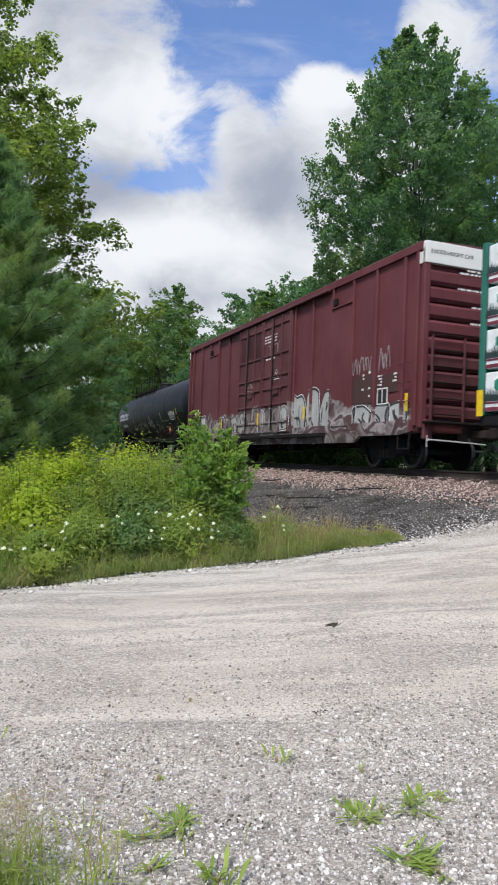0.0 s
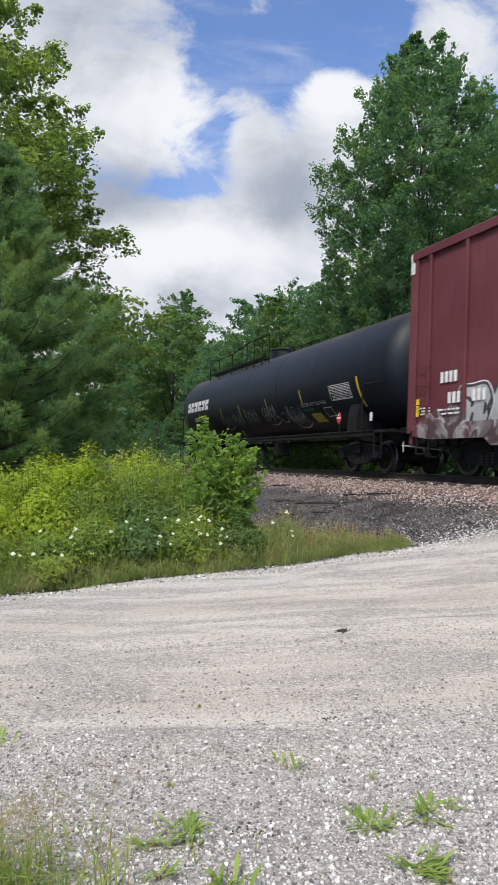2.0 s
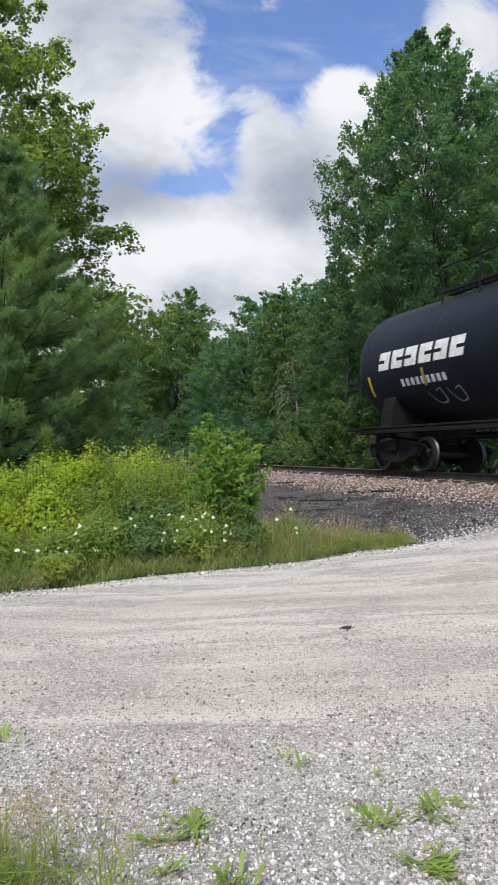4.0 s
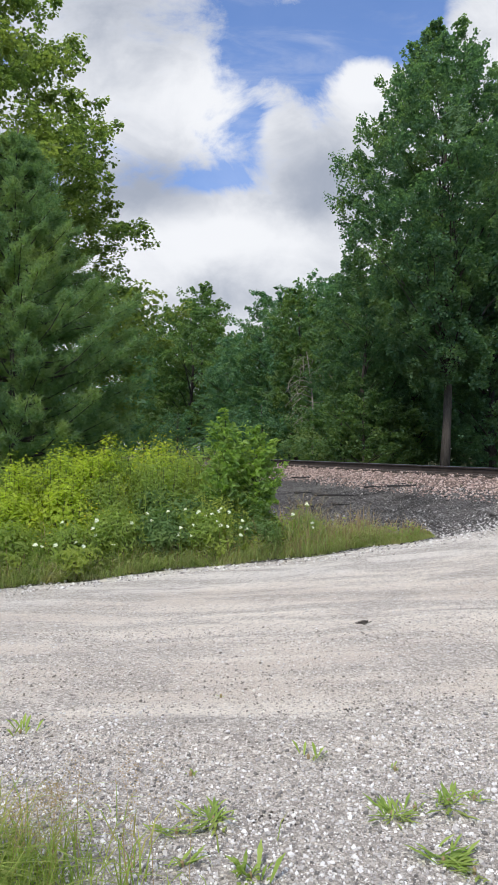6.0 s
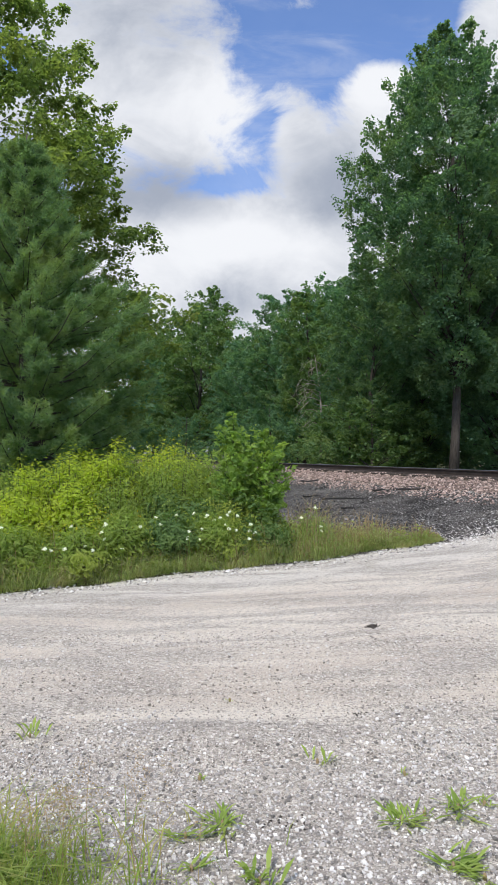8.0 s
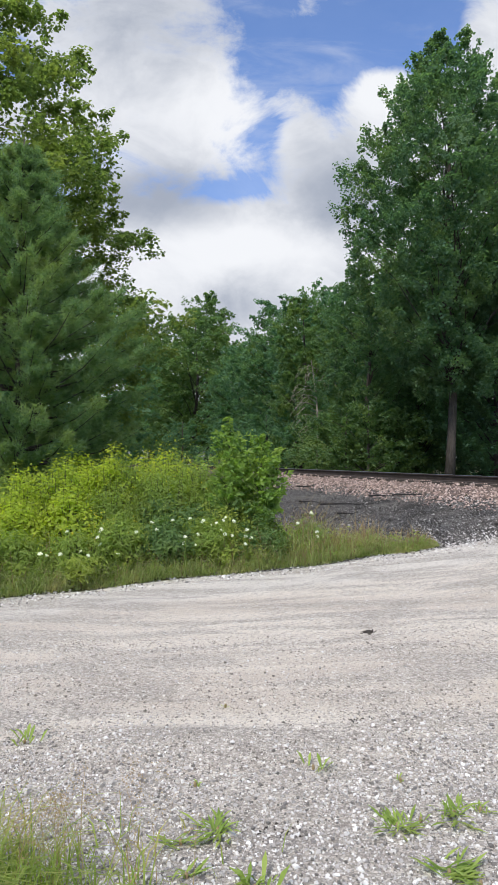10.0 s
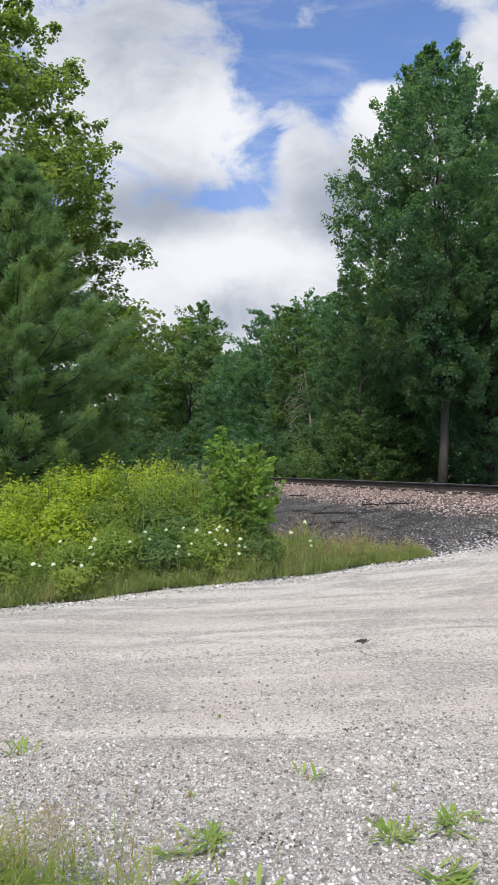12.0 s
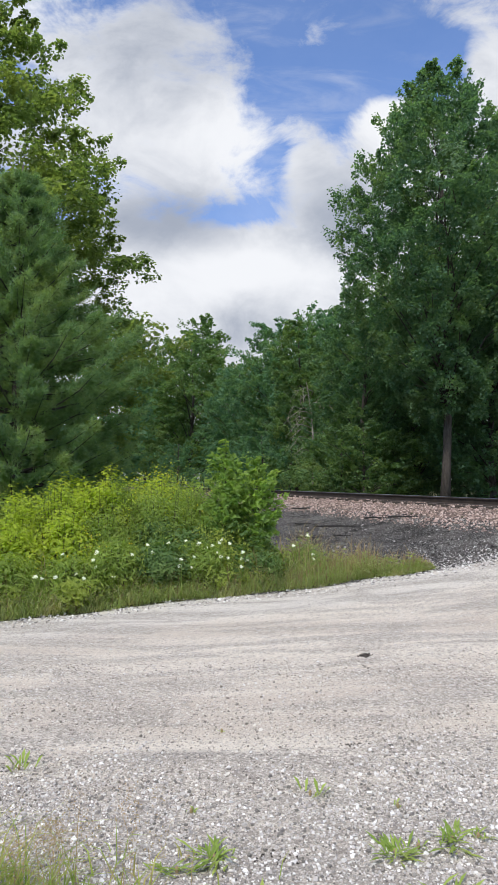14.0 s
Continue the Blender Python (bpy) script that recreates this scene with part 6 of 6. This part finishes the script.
first = build_flower(81)
frng = random.Random(82)
spots = []
for cx, wide, many in ((-2.3, 0.4, 12), (-0.8, 0.28, 14), (-0.3, 0.25, 12), (0.82, 0.07, 5), (-1.45, 0.3, 4)):
    for _ in range(many):
        x = frng.gauss(cx, wide)
        spots.append((x, float(edge_y(x)) + frng.uniform(0.12, 0.45)))
for i, (x, y) in enumerate(spots):
    f = first if i == 0 else copy_thing(first, Matrix())
    f.matrix_basis = pose(x, y, float(ground_z(x, y)) - 0.62 + frng.uniform(0.32, 0.7), frng.uniform(-8, 12), frng.uniform(-8, 8), frng.uniform(-50, 50))


def build_yellow_flowers():
    rng = np.random.default_rng(84)
    x = np.concatenate([rng.normal(-2.2, 0.35, 110), rng.normal(-1.3, 0.6, 160)])
    y = edge_y(x) + np.concatenate([rng.uniform(0.5, 1.0, 110), rng.uniform(1.8, 3.4, 160)])
    pos = np.stack([x, y, ground_z(x, y) + brush_top(x, y) * rng.uniform(0.85, 1.12, len(x))], -1)
    v, f = leaf_arrays(rng, pos, np.tile([0, -0.6, 0.7], (len(x), 1)), np.full(len(x), 0.02), 0.9, 0.1, 0)
    return tagged(new("yellow_wildflowers", mesh_from("yellow_wildflowers", v, f, MAT["petal_yellow"])), "tiny yellow flowers among the weeds", "flowers", kind="stuff")


build_yellow_flowers()


# ---- weeds in the gravel ----
def build_weed(seed, x, y, r, n, label, upright=0.25):
    rng = np.random.default_rng(seed)
    wd = tagged(new("gravel_weed"), label, "weed", "weeds growing in the gravel")
    arms = rng.uniform(0, 2 * np.pi, 5)
    a = arms[rng.integers(0, 5, n)] + rng.normal(0, 0.35, n)
    ln = 0.85 * r * rng.uniform(0.3, 1.15, n)
    d = np.stack([np.cos(a), np.sin(a), upright + rng.uniform(0, 0.5, n)], -1)
    d = unit(d)
    root = rng.normal(0, 0.2 * r, (n, 3)) * np.array([1, 1, 0.08]) + 0.3 * r * np.stack([np.cos(a), np.sin(a), 0 * a], -1) * rng.random((n, 1))
    side = unit(np.cross(d, [0, 0, 1.0])) * ((0.042 + 0.03 * min(1, upright)) * ln + 0.0018)[:, None]
    mid = root + d * ln[:, None] * 0.55
    tip = root + d * ln[:, None] * np.array([1, 1, 0.72])
    v = np.stack([root - side * 0.4, root + side * 0.4, mid + side, mid - side, tip], 1).reshape(-1, 3)
    k = np.arange(n)[:, None] * 5
    f = np.concatenate([np.stack([k, k + 1, k + 2], -1), np.stack([k, k + 2, k + 3], -1), np.stack([k + 3, k + 2, k + 4], -1)], 1).reshape(-1, 3)
    mesh_part("leaves", [(v, f)], MAT["weed"], wd)
    bm = bmesh.new()
    lathe(bm, [(-0.03, 0.006), (0.012, 0.008), (0.02, 0.003)], "Z", 8)
    part("root_crown", bm, MAT["straw"], wd)
    wd.matrix_basis = pose(x, y, float(ground_z(x, y)) + 0.005)
    return wd


WEEDS = [(552, 1352, 0.12, 12, 1.2), (700, 1448, 0.13, 60, 0.12), (800, 1432, 0.15, 48, 0.2), (845, 1428, 0.08, 18, 0.2), (385, 1455, 0.14, 52, 0.15), (320, 1478, 0.14, 20, 0.3), (790, 1530, 0.14, 64, 0.15),
         (845, 1552, 0.11, 24, 0.3), (345, 1375, 0.05, 8, 0.8), (398, 1238, 0.05, 8, 0.5), (45, 1300, 0.14, 10, 1.0), (705, 1375, 0.05, 8, 0.6), (740, 1440, 0.06, 8, 0.5), (330, 1538, 0.1, 16, 0.3), (450, 1556, 0.16, 30, 0.8)]
for i, (u, w, r, n, up) in enumerate(WEEDS):
    d = 1.6 * 1240 / (w - 800)
    build_weed(100 + i, (u - 441) / 1240 * d, d, r, n, "small green weed rosette in pale gravel" if up < 0.6 else "upright tuft of green weed in pale gravel", up)


# ---- loose stones ----
OCT_V = np.array([(1, 0, 0.1), (-1, 0, -0.1), (0.1, 1, 0), (-0.1, -1, 0), (0, 0.1, 1), (0, -0.1, -1)])
OCT_F = np.array([(0, 2, 4), (2, 1, 4), (1, 3, 4), (3, 0, 4), (2, 0, 5), (1, 2, 5), (3, 1, 5), (0, 3, 5)])
CUBE_V = np.array([(x, y, z) for x in (-0.62, 0.62) for y in (-0.62, 0.62) for z in (-0.62, 0.62)])
CUBE_F = np.array([(0, 1, 3), (0, 3, 2), (4, 6, 7), (4, 7, 5), (0, 4, 5), (0, 5, 1), (2, 3, 7), (2, 7, 6), (0, 2, 6), (0, 6, 4), (1, 5, 7), (1, 7, 3)])


def stones(name, label, seed, x, y, size, mat, sink=0.3, chip=True):
    """Angular stones, each squashed and turned its own way."""
    rng = np.random.default_rng(seed)
    n = len(x)
    base, tris = (OCT_V, OCT_F) if chip else (CUBE_V, CUBE_F)
    v = base[None] * (1 + rng.uniform(-0.28, 0.28, (n, len(base), 1))) * (rng.uniform(0.6, 1.2, (n, 1, 3)) * np.array([1, 1, 0.75]))
    a = rng.uniform(0, 2 * np.pi, n)
    ca, sa = np.cos(a)[:, None], np.sin(a)[:, None]
    b = rng.uniform(-0.9, 0.9, n)
    cb, sb = np.cos(b)[:, None], np.sin(b)[:, None]
    v = np.stack([v[..., 0], v[..., 1] * cb - v[..., 2] * sb, v[..., 1] * sb + v[..., 2] * cb], -1)
    v = np.stack([v[..., 0] * ca - v[..., 1] * sa, v[..., 0] * sa + v[..., 1] * ca, v[..., 2]], -1) * (size / 2)[:, None, None]
    v += np.stack([x, y, ground_z(x, y) + size * (0.5 - sink) * 0.6], -1)[:, None]
    f = (tris[None] + (np.arange(n) * len(base))[:, None, None]).reshape(-1, 3)
    return tagged(new(name, mesh_from(name, v.reshape(-1, 3), f, MAT[mat])), label, "stones", kind="stuff")


def scatter_stones():
    rng = np.random.default_rng(91)
    n = 23000
    y = 2.4 + rng.random(n) * 2.0
    x = rng.uniform(-0.4, 0.42, n) * y
    ok = rng.random(n) < np.interp(y + 0.25 * np.sin(x * 3.1 + 1) + 0.12 * np.sin(x * 8.7 + y * 4), [3.45, 3.85, 4.4], [1, 0.45, 0.0])
    x, y, n = x[ok], y[ok], ok.sum()
    stones("crushed_stone", "loose pale crushed limestone in the foreground", 90, x, y, rng.gamma(4.0, 0.0027, n).clip(0.006, 0.032), "limestone", 0.25, False)
    n = 30000
    y = 3.6 + rng.random(n) * 2.6
    x = rng.uniform(-0.42, 0.46, n) * y
    keep = rng.random(n) < np.clip(0.55 + 0.5 * np.clip((4.4 - y) / 1.6, 0, 1) - 0.35 * np.sin(y * 5 + 0.8 * x) * (y > 3.4), 0.12, 1)
    x, y = x[keep], y[keep]
    stones("loose_gravel", "loose pale crushed limestone gravel", 92, x, y, rng.gamma(4, 0.0027, len(x)).clip(0.006, 0.03), "limestone_mixed")
    n = 9000
    y = rng.uniform(5.0, 10.2, n)
    x = rng.uniform(-0.4, 0.42, n) * y
    ok = y < edge_y(x) + 0.1
    x, y = x[ok], y[ok]
    stones("scattered_gravel", "scattered small pale stones on the road", 93, x, y, rng.gamma(4, 0.0026, len(x)).clip(0.007, 0.026), "limestone_pale", 0.4)
    # shoulder of white stones along the far edge
    n = 3500
    x = rng.uniform(-4, 6, n)
    y = edge_y(x) + rng.normal(-0.15, 0.16, n)
    stones("edge_gravel", "pale loose stones along the road's edge", 94, x, y, rng.gamma(4, 0.0055, n).clip(0.012, 0.05), "limestone")
    n = 3600
    x = rng.uniform(1.8, 6.5, n)
    y = edge_y(x) + np.abs(rng.normal(0, 0.75, n)) - 0.1
    stones("spilled_gravel", "pale stones spilled over the dark cinders", 98, x, y, rng.gamma(3, 0.006, n).clip(0.01, 0.045), "limestone")
    # ballast shoulder
    n = 21000
    s = rng.uniform(-1, 34, n)
    q = rng.triangular(-1.2, 1.0, 2.1, n)
    a = (s - S0) / RADIUS
    px = CURVE_C.x - (RADIUS + q) * (NV.x * np.cos(a) - TV.x * np.sin(a))
    py = CURVE_C.y - (RADIUS + q) * (NV.y * np.cos(a) - TV.y * np.sin(a))
    ok = (np.abs(q) > 0.1) & (np.abs(q + 1.435) > 0.1)
    stones("track_ballast", "pinkish broken stone ballast along the rails", 95, px[ok], py[ok], rng.uniform(0.03, 0.075, ok.sum()), "ballast", 0.3)
    n = 7000
    y = rng.uniform(9.8, 17, n)
    x = rng.uniform(0.05, 0.45, n) * y
    q = from_rail(x, y)
    ok = (q > 1.2) & (y > edge_y(x) - 0.1)
    stones("cinders", "black cinders with a few pale stones", 96, x[ok], y[ok], rng.gamma(2.5, 0.009, ok.sum()).clip(0.01, 0.07), "cinder")


scatter_stones()


# ---- small things on the ground ----
def build_stick(x, y, ln, rz, r=0.022):
    bm = bmesh.new()
    rng = random.Random(int(x * 100))
    pts = [(-ln / 2 + ln * i / 6, rng.uniform(-0.03, 0.03), 0.02 + rng.uniform(0, 0.02)) for i in range(7)]
    tube(bm, pts, [r * (1 - 0.1 * i) for i in range(7)], 6)
    tube(bm, [pts[4], (pts[4][0] + ln * 0.1, 0.1, 0.1)], [r * 0.5, r * 0.2], 5)
    me = bpy.data.meshes.new("stick")
    bm.to_mesh(me)
    bm.free()
    me.materials.append(MAT["charred"])
    ob = new("stick", me)
    ob.matrix_basis = pose(x, y, float(ground_z(x, y)), 0, 0, rz)
    return tagged(ob, "dark weathered stick lying on the cinder bank", "stick", "sticks on the bank")


for x, y, ln, rz in ((2.3, 16.0, 1.5, -3), (3.75, 15.9, 1.1, 4), (3.1, 16.6, 0.6, -6), (2.0, 14.6, 0.4, 12), (1.78, 21.0, 0.8, 8), (1.45, 17.5, 0.5, 25), (1.3, 15.0, 0.45, -15)):
    build_stick(x, y, ln, rz)


def build_clod(seed, cx, cy, rx, ry, n, lo, hi, label, kind):
    rng = np.random.default_rng(seed)
    x, y = cx + rng.normal(0, rx, n), cy + rng.normal(0, ry, n)
    ob = stones("dirt_clod", label, 90 + seed, x, y, rng.uniform(lo, hi, n), "clod")
    ob["kind"] = kind
    return ob


build_clod(7, 1.05, 6.18, 0.04, 0.03, 22, 0.02, 0.05, "dark crumbled clod lying on the road", "thing")
build_clod(8, 0.147, 3.04, 0.045, 0.03, 40, 0.006, 0.018, "brown crumbled earth among pale gravel", "stuff")
build_clod(9, 0.63, 4.24, 0.04, 0.02, 24, 0.008, 0.02, "dark crumbs of dirt on the road", "stuff")


# ---- movement ----
SPEED, WHEEL_R = 8.8176, 0.42
CARS = [(lumber_car, 13.03 - 2.0 - 10.84), (boxcar, 13.03 + 9.3), (tank_car, 13.03 + 29.55)]


def motions():
    for car, s0 in CARS:
        rows = []
        for i in range(29):
            t = i * 0.5
            p, d, n = along_track(s0 - SPEED * t, 0.72)
            rows.append((t, pose(p.x, p.y, RAIL_Z - 0.027, CANT, 0, math.degrees(math.atan2(d.y, d.x)))))
        walk(car, rows)
    for ws in TURNING:
        x, y, z = ws.location
        rows = [(i / 15, pose(x, y, z, 0, -math.degrees(SPEED * i / 15 / WHEEL_R) % 360, 0)) for i in range(211)]
        walk(ws, rows)
    walk(backdrop, [(0.0, pose(-91, 0, 0)), (7.0, pose(7, 0, 0)), (14.0, pose(105, 0, 0))])


motions()
